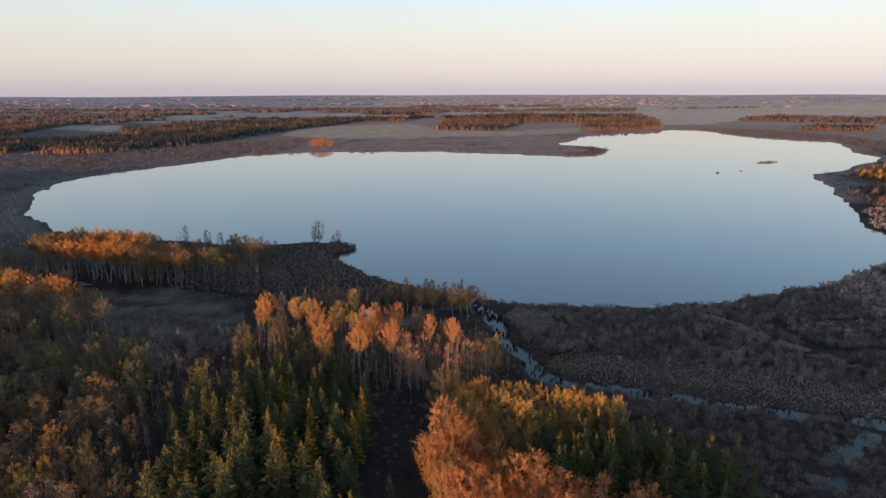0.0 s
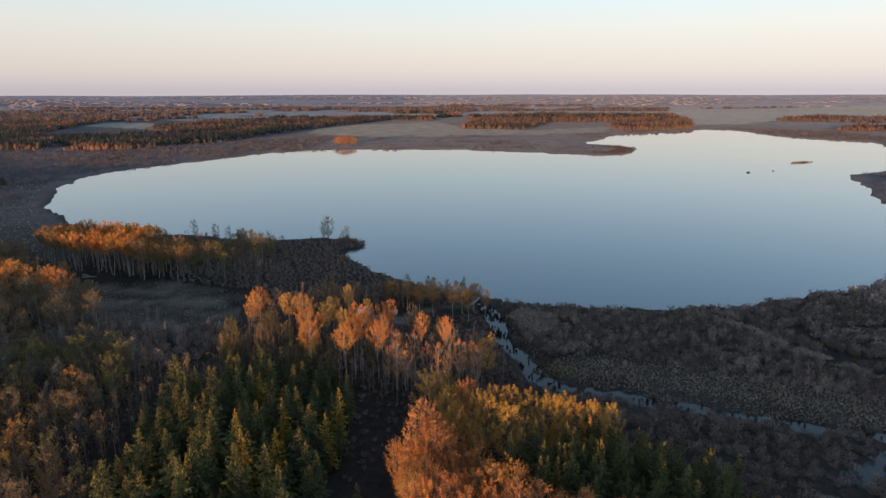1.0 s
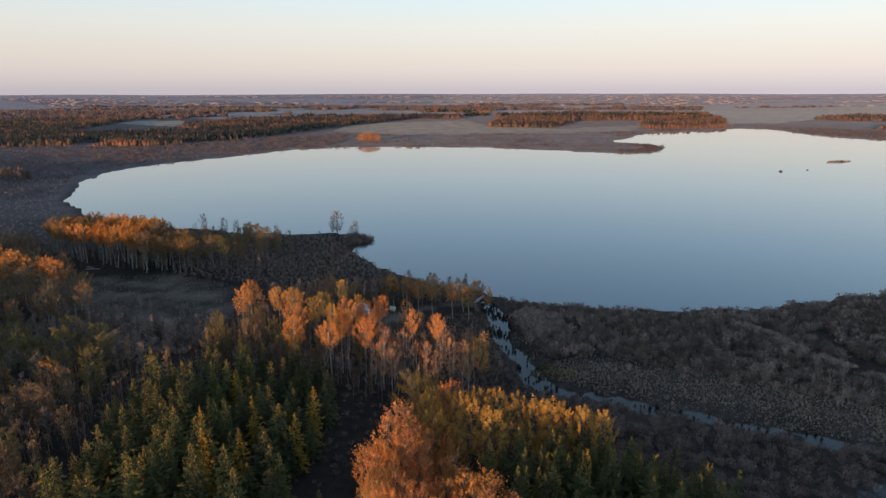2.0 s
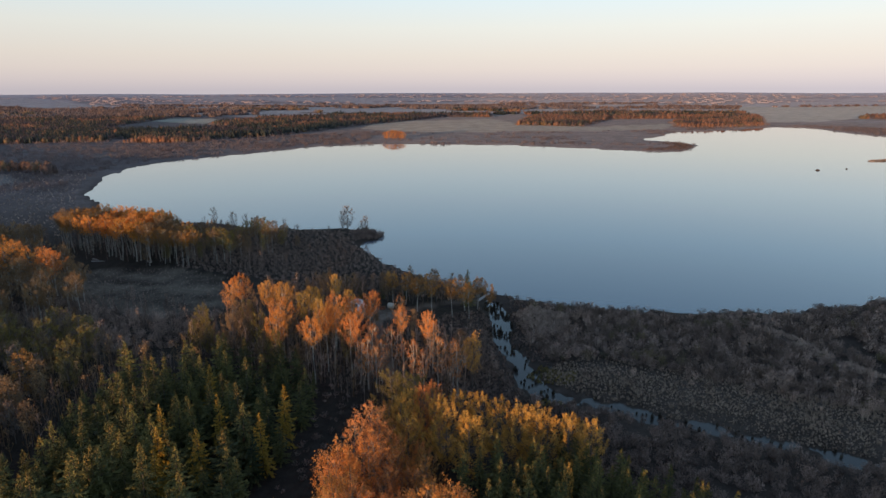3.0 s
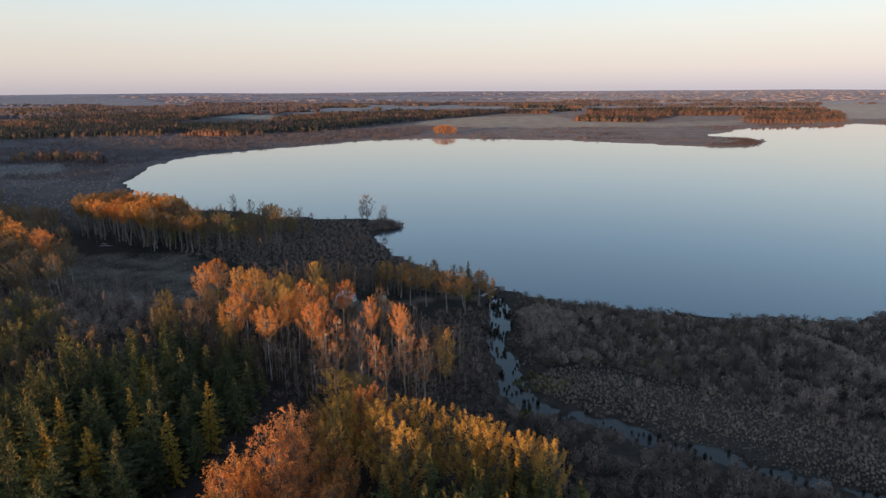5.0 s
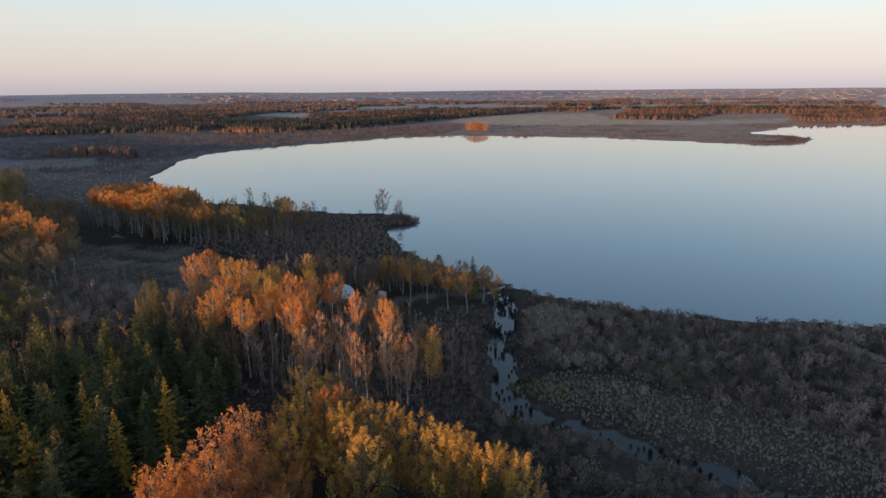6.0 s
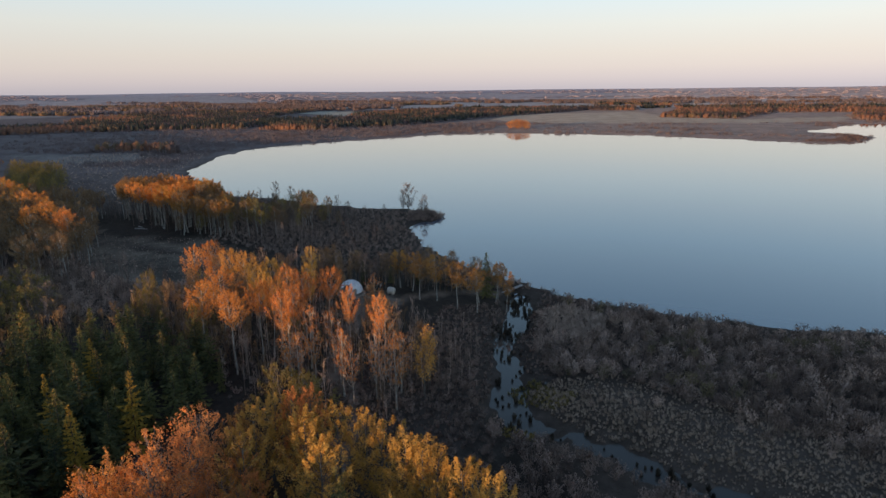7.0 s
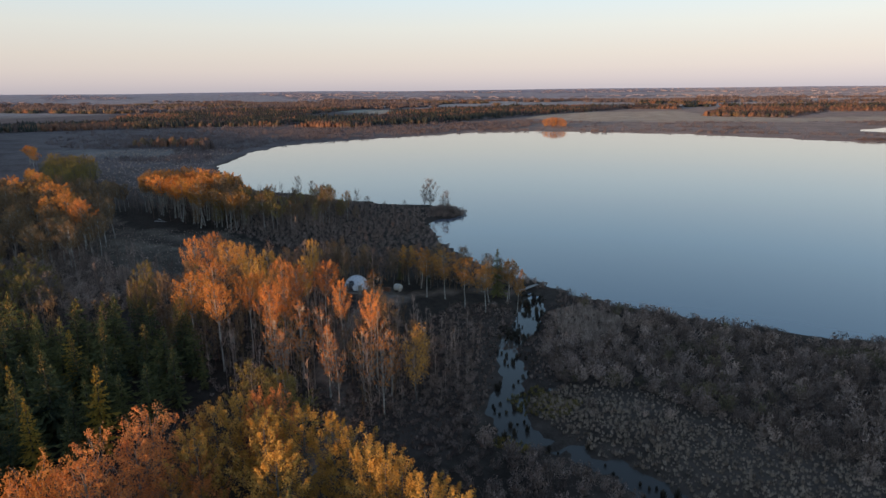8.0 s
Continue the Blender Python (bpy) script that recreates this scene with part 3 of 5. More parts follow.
def conifer(seed, H, R, whorls, per, droop=0.35):
    """Spire of whorls of drooping, ragged boughs."""
    r = np.random.default_rng(seed)
    wood, crown = Build(), Build()
    wood.tube([(0, 0, 0), (0.03, 0, H * 0.4), (0, 0.02, H * 0.75), (0, 0, H)], [0.17, 0.12, 0.06, 0.012], 6)
    for k in range(whorls):
        f = k / (whorls - 1)
        h = H * (0.08 + 0.9 * f ** 0.9)
        reach = R * (1 - f) ** 0.75 * r.uniform(0.68, 1.18) + 0.2
        lean = r.uniform(0, 6.3)
        a0 = r.uniform(0, 6.3)
        for i in range(max(4, round(per * (1 - 0.45 * f)))):
            az = a0 + i * 2 * math.pi / max(4, round(per * (1 - 0.45 * f))) + r.normal() * 0.2
            ln = reach * r.uniform(0.6, 1.25) * (1 + 0.22 * math.cos(az - lean))
            out, side = np.array([math.cos(az), math.sin(az), 0]), np.array([-math.sin(az), math.cos(az), 0])
            hh = h + r.normal() * H * 0.018
            dz = (0.45 * f - droop * (1 - f) + 0.12 * r.normal()) * ln
            root = np.array([0, 0, hh])
            tip = root + out * ln + np.array([0, 0, dz])
            w = 0.11 * ln + 0.07
            m1, m2 = root + (tip - root) * 0.45, root + (tip - root) * 0.78
            sag = np.array([0, 0, -0.10 * ln - 0.05])
            crown.add([root, m1 + side * w + sag, m1 + np.array([0, 0, 0.05]), m1 - side * w + sag, tip, m2 + side * w * 0.85 + sag, m2 - side * w * 0.85 + sag],
                      tri=[(0, 1, 2), (0, 2, 3), (2, 5, 4), (2, 4, 6)])
            g = r.uniform(0.25, 0.95, 2)
            c = root + (tip - root) * g[:, None]
            crown.strips(c, c + r.normal(size=(2, 3)) * 0.2 * ln + np.array([0, 0, 0.28]), 0.1, r)
            sg = side * np.array([[1.0], [-1.0]])
            crown.strips(c, c + (sg * 0.55 + out * 0.55) * ln * 0.38 + sag * 1.2, 0.07, r)
            c2 = root + (tip - root) * r.uniform(0.35, 0.9, 2)[:, None]
            crown.strips(c2, c2 + (sg * 0.4 + out * 0.7) * ln * 0.3 + sag * r.uniform(0.3, 1.6), 0.06, r)
    tipq = np.array([[0, 0, H * 0.97], [0, 0, H * 0.985]])
    crown.leaves(tipq, 0.3, r, up=2)
    add_sun_tips(crown, H, r)
    return wood, crown


def add_sun_tips(crown, H, r):
    """Golden sprays at the top of a spruce, coloured as if the low sun struck them."""
    n = 46
    f = r.uniform(0.78, 0.985, n)
    az, rad = r.uniform(0, 6.283, n), (1 - f) * 2.6 * r.uniform(0.6, 1.15, n) + 0.06
    crown.leaves(np.column_stack([np.cos(az) * rad, np.sin(az) * rad, f * H]), 0.3, r, up=2.2, slim=0.26)


def kind_meshes(name, made, bark, leaf):
    out = []
    for wood, crown in made:
        out.append((wood.mesh(name + "_trunk", bark), crown.mesh(name + "_crown", leaf) if crown.n else None))
    return out


ASPEN = kind_meshes("aspen", [plumed(s, 18, 10.6 + 0.7 * (s % 3), 2.95, 42, 62, 0.22, reach=1.9, belly=0.45, fat=0.25, twigs=2) for s in range(11, 17)], M_BARK_WHITE, M_ORANGE)
AIRY = kind_meshes("airy_aspen", [broadleaf(s, 14, 4.5, 2.3, 18, 32, 0.22, rise=1.6, twigs=11, plume=0.2, twig_w=0.04, leaf_up=1.5, tip=3.0, slim=0.36) for s in range(81, 86)], M_BARK_WHITE, M_SALMON)
ASPEN_FAR = kind_meshes("western_aspen", [plumed(s, 18, 8.6 + 0.8 * (s % 3), 3.1, 34, 34, 0.36, reach=2.1, belly=0.45, fat=0.26) for s in range(91, 96)], M_BARK_WHITE, M_ORANGE)
TALL = kind_meshes("tall_aspen", [plumed(s, 18, 10.4 + 0.9 * (s % 3), 3.0, 34, 36, 0.36, reach=1.9, belly=0.55, fat=0.28, trunk_r=0.2) for s in range(21, 26)], M_BARK_WHITE, M_ORANGE)
FULL = kind_meshes("poplar", [plumed(s, 15, 2.4, 2.9, 54, 92, 0.18, reach=2.2, fat=0.17, tip=1.6) for s in range(31, 36)], M_BARK, M_GOLD)
ROUNDED = kind_meshes("rounded_poplar", [plumed(s, 15, 2.4, 2.9, 40, 36, 0.3, reach=2.1, fat=0.22, tip=1.5) for s in range(131, 136)], M_BARK, M_DULL)
POINT_TREE = kind_meshes("point_tree", [plumed(s, 14, 2.6, 2.4, 34, 22, 0.3, reach=2.2, twigs=5, twig_w=0.05, fat=0.3) for s in range(141, 144)], M_BARK, M_TWIG)
SPARSE = kind_meshes("sparse_poplar", [plumed(s, 16, 3.6, 2.8, 52, 58, 0.21, reach=2.3, twigs=5, twig_w=0.026, tip=2.4, fat=0.2, bare=0.3, belly=0.6, slim=0.34) for s in range(41, 46)], M_BARK_TAN, M_PEACH)
THIN = kind_meshes("thin_aspen", [broadleaf(s, 12, 3.6, 1.8, 15, 54, 0.23, rise=1.4, twigs=9, plume=0.28, trunk_r=0.10) for s in range(51, 56)], M_BARK, M_DULL)
BARE = kind_meshes("bare_tree", [broadleaf(s, 11, 3.0, 1.9, 16, 26, 0.24, rise=1.5, twigs=15, trunk_r=0.11, twig_w=0.045, plume=0.3) for s in range(61, 66)], M_BARK, M_TWIG_DARK)
SPRUCE = kind_meshes("spruce", [conifer(s, 14, 2.3 + 0.4 * (s % 3), 22, 8) for s in range(71, 79)], M_BARK_DARK, M_SPRUCE)
for k, (_, crown_me) in enumerate(SPRUCE):       # the sun-gold tip sprays: the last triangles of each crown
    crown_me.materials.append(M_SUN_TIPS)
    slot = np.zeros(len(crown_me.polygons), dtype=np.int32)
    slot[-46:] = 1
    crown_me.polygons.foreach_set("material_index", slot)


def plant(kind, meshes, x, y, H, nominal, label, category, group, leaf=None, bark=None, r=rng, wide=1.0):
    """One tree, standing on the ground at x, y."""
    i = int(r.integers(len(meshes)))
    tree = new(kind)
    wood, crown = meshes[i]
    s = H / nominal
    w = s * wide * r.uniform(0.88, 1.15)
    tree.matrix_basis = Matrix.LocRotScale((x, y, float(level(x, y)[0]) - 0.08), Euler((r.normal() * 0.02, r.normal() * 0.02, r.uniform(0, 6.28))), (w, w, s))
    tree.empty_display_size = 0.3
    part("trunk", wood, tree, material=bark)
    if crown is not None:
        part("crown", crown, tree, material=leaf)
    return tagged(tree, label, category, group)

# ---- woods near the camera ----
ORANGE = "aspen with orange autumn leaves and a pale slender trunk"
GOLD = "poplar in yellow autumn leaf among the woods"
BROWN = "thin aspen with the last dull brown leaves"
RUSSET = "half-bare poplar with russet leaves on upright branches"
BARE_L = "leafless grey tree with fine upright twigs"
SPRUCE_L = "dark green spruce with a narrow pointed top"
LARCH_L = "golden larch among dark spruces"

SKIRT = [(35.6, 133.4), (38.0, 131.5), (39.8, 129.6), (41.1, 128.3), (32.6, 128.7), (30.2, 127.4), (26.1, 121.4), (28.3, 123.3), (45.7, 127.2), (31.7, 122.7), (34.9, 123.4), (38.1, 124.1), (43.7, 124.0)]     # spruces in front of the yellow poplars

# x, y, height of the trees that stand out
for x, y, w in [(-59, 191, 3.8), (-59, 198, 5), (-35, 168, 6), (-37, 177, 5.6), (-24, 165, 5.6), (-23, 172, 4), (-22, 174.5, 4)]:
    plant("aspen", ASPEN, x, y, rng.uniform(17.1, 17.9), 18, ORANGE, "tree", "orange aspens", r=rng, wide=w / 4.5)
for x, y, w in [(-16, 170, 3.6), (-15, 173, 3.6), (-16, 187, 5.4), (-18.5, 182, 4), (-4, 177, 3.0), (2, 177, 3.4), (-25, 185, 5)]:
    plant("aspen", ASPEN, x, y, rng.uniform(16.9, 17.7), 18, "aspen with salmon-red autumn leaves and a pale trunk", "tree", "orange aspens", leaf=M_SALMON, r=rng, wide=w / 4.4)
plant("aspen", AIRY, -9.0, 195.5, 13.5, 14, "slim aspen with salmon leaves near the dome tent", "tree", "orange aspens", r=rng, wide=1.2)
for x, y, w in [(-48, 192, 6), (-43, 193, 6), (-34, 185, 4.8), (-33, 190, 5.2), (-28, 180, 3.6), (-22, 189, 4), (-31, 203, 3)]:
    plant("aspen", ASPEN, x, y, 17.2, 18, "aspen in yellow-brown leaf at the back of the grove", "tree", "yellow aspens", leaf=M_GOLD if x > -40 else M_YELLOW, r=rng, wide=w / 5.0)
for x, y, h in [(-10, 164, 13.5), (-11.5, 173, 13.5), (-6, 173, 13.5), (1, 165, 13.5), (4, 176, 14), (7, 167, 13.5), (12, 165, 13.5), (4, 163.5, 12), (-13, 167, 11), (-8, 169, 11), (-2, 169, 11.5), (10, 171, 12), (-7.5, 163, 11.5)]:
    plant("young_aspen", AIRY, x, y, h, 14, "young aspen with sparse salmon leaves and bare lower stems", "tree", "young aspens", r=rng, wide=1.0)
for x, y, h, w in [(-61, 179, 14, 6.4), (-59, 177, 11, 5), (-51, 175, 14, 4.6), (-34, 164, 14, 4.4), (-50, 182, 14, 4.2), (-38, 166, 11, 4.5), (-63, 176, 10, 4)]:
    plant("poplar", FULL, x, y, h, 15, "full poplar in dull olive-gold leaf", "tree", "dull poplars", leaf=M_DULL if x in (-51, -50, -38) else M_OLIVE, r=rng, wide=w / 5.0)
for x, y, h in [(-30, 175, 11), (-41, 173, 11), (-45, 181, 12), (-28, 190, 13), (-20, 179, 10), (-40, 188, 13), (-52, 188, 13), (-30, 168, 9)]:
    plant("poplar", ROUNDED, x, y, h, 15, "young poplar in dull leaf under the aspens", "tree", "dull poplars", leaf=(M_OLIVE, M_DULL)[rng.integers(2)], r=rng, wide=1.1)
for x, y, h in [(15, 171, 14), (14, 176, 11), (11, 178, 12), (-17, 194, 14), (-8, 192, 13), (0, 186, 12), (-4, 190, 12), (-38, 184, 14), (-42, 186, 13), (-55, 186, 13), (-54, 194, 14)]:
    plant("young_aspen", THIN, x, y, h, 12, "slender aspen with yellow-brown leaves", "tree", "young aspens", leaf=M_YELLOW if x in (15, 14) else None, r=rng)
for x, y, h in [(-38, 157, 9), (-32, 148, 9), (-30, 155, 9.5), (-36, 152, 8), (-44, 158, 9), (-26, 152, 8.5), (-22, 158, 7), (-21, 151, 11), (-27, 161, 11), (-32, 163, 12), (-36, 167, 11), (-29, 156, 12), (-42, 164, 12), (-48, 166, 12), (-20, 145, 11)]:
    plant("spruce", SPRUCE, x, y, h, 14, SPRUCE_L, "tree", "spruces", r=rng, wide=1.1)
for x, y, h in [(4, 136, 15), (7, 140, 15.5), (9.5, 142, 15.5), (5, 139, 15), (13.5, 135, 15.5), (15.5, 139.5, 15.5), (18, 131, 15), (20, 140, 15), (22.5, 139.5, 14.5), (27.5, 136, 15.5),
                (30.5, 134.5, 15.5), (33, 134.5, 15), (36.5, 133.5, 15.5), (40.5, 132.5, 15), (11, 138, 15), (29, 138, 14), (38, 136, 14), (7, 130, 15)]:
    plant("poplar", FULL, x, y, h - (0.9 if x < 19 else 0.6), 15, GOLD, "tree", "yellow poplars", leaf=M_PEACH if (x, y) in ((7, 140), (9.5, 142)) else None, r=rng, wide=rng.uniform(1.05, 1.35))
for x, y in [(25, 120), (28, 120), (30.5, 120.5), (32.5, 120), (25, 115), (23.5, 113), (40, 119), (45, 120), (21, 124), (24, 127), (30, 127), (18, 122)]:
    plant("spruce", SPRUCE, x, y, rng.uniform(12, 14), 14, SPRUCE_L, "tree", "spruces", r=rng, wide=0.9)
for x, y in SKIRT:
    plant("spruce", SPRUCE, x, y, rng.uniform(11, 12.8), 14, SPRUCE_L, "tree", "spruces", r=rng, wide=1.05)
plant("poplar", FULL, 36, 120, 13, 15, GOLD, "tree", "yellow poplars", r=rng, wide=0.6)
for x, y, h in [(0, 148, 13.5), (5, 148, 12.5), (2.5, 151, 12)]:
    plant("willow", FULL, x, y, h, 15, "broad willow with olive and yellow leaves", "tree", "willows", leaf=M_OLIVE, r=rng, wide=1.5)
PEACH = [(-1.5, 104), (3, 93), (20, 90), (20, 108), (13, 124), (6, 134), (2, 137), (-1.5, 129), (-4, 122), (-4.5, 114)]
for x, y in spread(PEACH, 3.9, rng):
    plant("poplar", SPARSE if rng.random() < 0.8 else FULL, x, y, rng.uniform(13.0, 15.4) if x < 4 else (rng.uniform(9.8, 12.2) if y > 112 else rng.uniform(11.0, 14.0)), 16, RUSSET, "tree", "russet poplars", leaf=(M_PEACH, M_PEACH, M_ORANGE, M_PEACH, M_SALMON, M_COPPER)[rng.integers(6)], r=rng, wide=1.12)
for x, y in spread([(18, 112), (46, 102), (42, 90), (20, 90)], 4.6, rng):
    plant("poplar", THIN, x, y, rng.uniform(10, 12.5), 12, "pale half-bare poplar with a few tan leaves", "tree", "tan poplars", leaf=M_PEACH, bark=M_BARK_WHITE, r=rng, wide=1.2)
for x, y in spread([(24, 113), (42, 102), (60, 100), (63, 117), (46, 128), (36, 127), (28, 126)], 3.9, rng):
    plant("spruce", SPRUCE, x, y, rng.uniform(10.5, 14), 14, SPRUCE_L, "tree", "spruces", r=rng)
SPRUCES = [(-68, 146), (-62, 154), (-50, 160), (-38, 160), (-24, 148), (-19, 134), (-17, 112), (-14, 90), (-34, 80), (-54, 88), (-61, 112), (-66, 132)]
for x, y in spread(SPRUCES, 4.7, rng, 1.0):
    if rng.random() < 0.04:
        plant("larch", SPRUCE, x, y, rng.uniform(12, 15), 14, LARCH_L, "tree", "larches", leaf=M_LARCH, r=rng, wide=0.85)
    else:
        plant("spruce", SPRUCE, x, y, 7 + 9 * rng.random() ** 1.3, 14, SPRUCE_L, "tree", "spruces", r=rng, wide=rng.uniform(1.0, 1.35))
for x, y, h in [(-38.6, 124, 15), (-35.8, 118, 14), (-33, 112.5, 13)]:
    plant("larch", SPRUCE, x, y, h, 14, LARCH_L, "tree", "larches", leaf=M_LARCH, r=rng, wide=0.8)
for x, y in [(-48.9, 137.4), (-46.1, 144.8), (-49.5, 153.3), (-44.5, 146.5), (-43.5, 155), (-33.4, 147.5), (-37.5, 139.4), (-32.1, 136.6), (-35.8, 129), (-24.7, 127.7), (-56, 117.3),
             (-56.5, 124.3), (-51.3, 125.9), (-46.7, 123.9), (-48, 130.2), (-40.8, 114.4), (-41, 110.2), (-42.5, 108.4)]:
    plant("spruce", SPRUCE, x, y, rng.uniform(13.8, 15.2), 14, "spruce with a tip coloured golden as if sunlit", "tree", "spruces", r=rng, wide=rng.uniform(0.9, 1.15))
# brown mixed wood
for x, y in spread([(-140, 180), (-100, 182), (-84, 170), (-76, 148), (-70, 125), (-62, 98), (-100, 92), (-140, 120), (-165, 160)], 6.6, rng, 1.0):
    k = rng.random() + (0.32 if y > 150 and x > -125 else 0.0)
    if k < 0.28:
        plant("brown_aspen", THIN, x, y, rng.uniform(8.5, 12.5), 12, BROWN, "tree", "brown aspens", r=rng, wide=1.35)
    elif k < 0.9:
        plant("brown_aspen", ROUNDED, x, y, rng.uniform(8.5, 12.3), 15, "rounded poplar with dull brown leaves", "tree", "brown aspens", leaf=(M_DULL, M_DULL, M_DULL, M_OLIVE, M_COPPER)[rng.integers(5)] if y < 150 else M_OLIVE, r=rng, wide=1.5)
    else:
        plant("bare_tree", BARE, x, y, rng.uniform(8, 11.5), 11, BARE_L, "tree", "bare trees", r=rng, wide=1.25)
for x, y, h in [(-92, 110, 10), (-88, 113, 9.5), (-82, 114, 10), (-97, 113, 10), (-78, 118, 8)]:
    plant("poplar", FULL, x, y, h, 15, GOLD, "tree", "yellow poplars", r=rng, wide=1.15)
for x, y, h in [(-64, 114, 9), (-59, 113, 9.5), (-61, 108, 8), (-11, 110, 8), (-13, 104, 7)]:
    plant("spruce", SPRUCE, x, y, h, 14, SPRUCE_L, "tree", "spruces", r=rng)
# aspen groves to the west
# dull leaf colour stands for shade here; the crowns in sun are orange
for x, y in spread([(-185, 250), (-150, 238), (-128, 218), (-108, 192), (-132, 182), (-190, 205), (-270, 240), (-255, 278)], 7.4, rng, 1.0):
    k = rng.random()
    plant("grove_aspen", ASPEN_FAR, x, y, rng.uniform(12, 16.5), 18, "aspen in dull yellow-brown leaf, coloured as if in shade", "tree", "western aspens",
          leaf=M_DULL, r=rng, wide=1.2)
for x, y in [(-200, 246), (-197, 250), (-166, 230), (-140, 218), (-196, 240), (-161, 220), (-172, 234), (-206, 250), (-146, 222), (-188, 243)]:
    plant("grove_aspen", ASPEN_FAR, x, y, rng.uniform(16, 17.5), 18, ORANGE, "tree", "western aspens", leaf=M_SALMON if x > -150 else M_ORANGE, r=rng, wide=1.3)
for x, y in spread([(-200, 292), (-186, 302), (-165, 306), (-145, 296), (-120, 277), (-112, 264), (-135, 262), (-160, 274), (-188, 278)], 4.6, rng, 1.0):
    k = rng.random()
    plant("tall_aspen", TALL, x, y, rng.uniform(15.5, 18.5) - (2.5 if x > -135 else 0), 18, "tall aspen with an orange crown on a bare white trunk", "tree", "tall aspens",
          leaf=(M_ORANGE if k < 0.8 else M_YELLOW) if -174 < x < -138 else (M_COPPER if k < 0.4 else M_DULL), r=rng, wide=1.2)
for x, y in spread([(-135, 262), (-112, 262), (-92, 272), (-82, 298), (-108, 314), (-136, 300)], 6.5, rng, 1.0):
    plant("grove_aspen", ASPEN_FAR if rng.random() < 0.45 else THIN, x, y, rng.uniform(8.5, 12), 14, "aspen in dull brown leaf behind the point", "tree", "western aspens",
          leaf=(M_DULL, M_DULL, M_OLIVE)[rng.integers(3)], r=rng, wide=1.25)
for x, y in spread([(-240, 262), (-200, 250), (-185, 262), (-200, 285), (-235, 290)], 6.5, rng):
    plant("brown_aspen", ASPEN_FAR, x, y, rng.uniform(11, 14), 18, BROWN, "tree", "western aspens", leaf=M_DULL, r=rng)
for x, y in spread([(-390, 368), (-330, 322), (-285, 298), (-262, 296), (-300, 340), (-360, 374)], 7, rng):
    plant("grove_aspen", ROUNDED, x, y, rng.uniform(10, 13), 15, "rounded poplar with dull olive leaves", "tree", "western poplars", leaf=M_OLIVE, r=rng, wide=1.3)
for x, y, h in [(-444, 386, 14), (-436, 380, 15), (-428, 378, 14.5), (-450, 392, 13), (-418, 372, 12.5), (-408, 368, 12)]:
    plant("grove_aspen", ASPEN_FAR, x, y, h, 18, ORANGE, "tree", "western aspens", leaf=M_ORANGE, r=rng, wide=1.5)
for x, y, k in [(-268, 280, 0), (-259, 274, 0), (-250, 270, 0), (-240, 266, 1), (-229, 262, 0), (-218, 257, 1), (-246, 258, 1), (-230, 250, 1), (-212, 246, 0), (-182, 240, 1), (-174, 228, 1), (-154, 224, 1)]:
    plant("grove_aspen", ASPEN_FAR, x, y, rng.uniform(15.5, 17.5), 18, ORANGE if k else "aspen in bright yellow autumn leaf", "tree", "western aspens", leaf=M_ORANGE if k else M_YELLOW, r=rng, wide=1.3)
# grove behind the dome, and the point
for x, y, h in [(5, 224, 12), (-4, 226, 12.5), (-20, 232, 12), (-9, 224, 12), (12, 228, 11), (1, 221, 12), (8, 219, 11.5), (10, 232, 10), (-14, 228, 11), (15, 226, 10)]:
    kind = (ASPEN_FAR, AIRY, ASPEN_FAR)[rng.integers(3)]
    plant("aspen", kind, x + rng.normal() * 1.5, y + rng.normal() * 1.5, h * rng.uniform(0.9, 1.12), 14 if kind is AIRY else 18, "aspen with thin brown-yellow crown and white trunk", "tree",
          "shore aspens", leaf=M_YELLOW if x == -20 else M_COPPER, bark=M_BARK_WHITE, r=rng, wide=1.35)
plant("spruce", SPRUCE, 7, 232, 13.5, 14, "lone spruce by the lake shore", "tree", "spruces", r=rng, wide=0.85)
for x, y in [(-24, 234), (-30, 228), (-16, 236)]:
    plant("spruce", SPRUCE, x, y, rng.uniform(6, 8), 14, "small spruce behind the dome tent", "tree", "spruces", r=rng, wide=0.9)
for x, y in spread([(-64, 222), (-40, 236), (-22, 246), (2, 242), (12, 236), (-4, 229), (-28, 226), (-46, 212)], 5.0, rng):
    plant("bare_tree", BARE if rng.random() < 0.6 else THIN, x, y, rng.uniform(7, 10.5), 11, BARE_L, "tree", "bare trees", r=rng)
for x, y, h, m, w in [(-71, 346, 13.5, POINT_TREE, 1.5), (-73.5, 345, 10.5, POINT_TREE, 1.2), (-59, 338, 9.5, POINT_TREE, 1.2), (-62, 341, 6, POINT_TREE, 1.3), (-129, 332, 11, POINT_TREE, 1.2), (-114, 327, 9, POINT_TREE, 1.2), (-101, 320, 9, AIRY, 1.5),
                      (-121, 329, 10, POINT_TREE, 1.1), (-144, 339, 11.5, POINT_TREE, 1.1), (-97, 322, 9.5, POINT_TREE, 1.0), (-89, 318, 8, POINT_TREE, 1.2), (-82, 322, 5.5, BARE, 1.4), (-76, 330, 5, BARE, 1.4),
                      (-108, 312, 9, THIN, 1.5), (-118, 305, 10, THIN, 1.5), (-92, 300, 8, THIN, 1.4), (-80, 296, 7, THIN, 1.4), (-100, 290, 8.5, BARE, 1.3), (-126, 312, 10, BARE, 1.4)]:
    plant("bare_tree" if m is BARE or m is POINT_TREE else "aspen", m, x, y, h, 14 if m is AIRY or m is POINT_TREE else 11, "sparse tree on the low point by the water", "tree", "point trees", r=rng, wide=w)

# ---- scattered growth ----


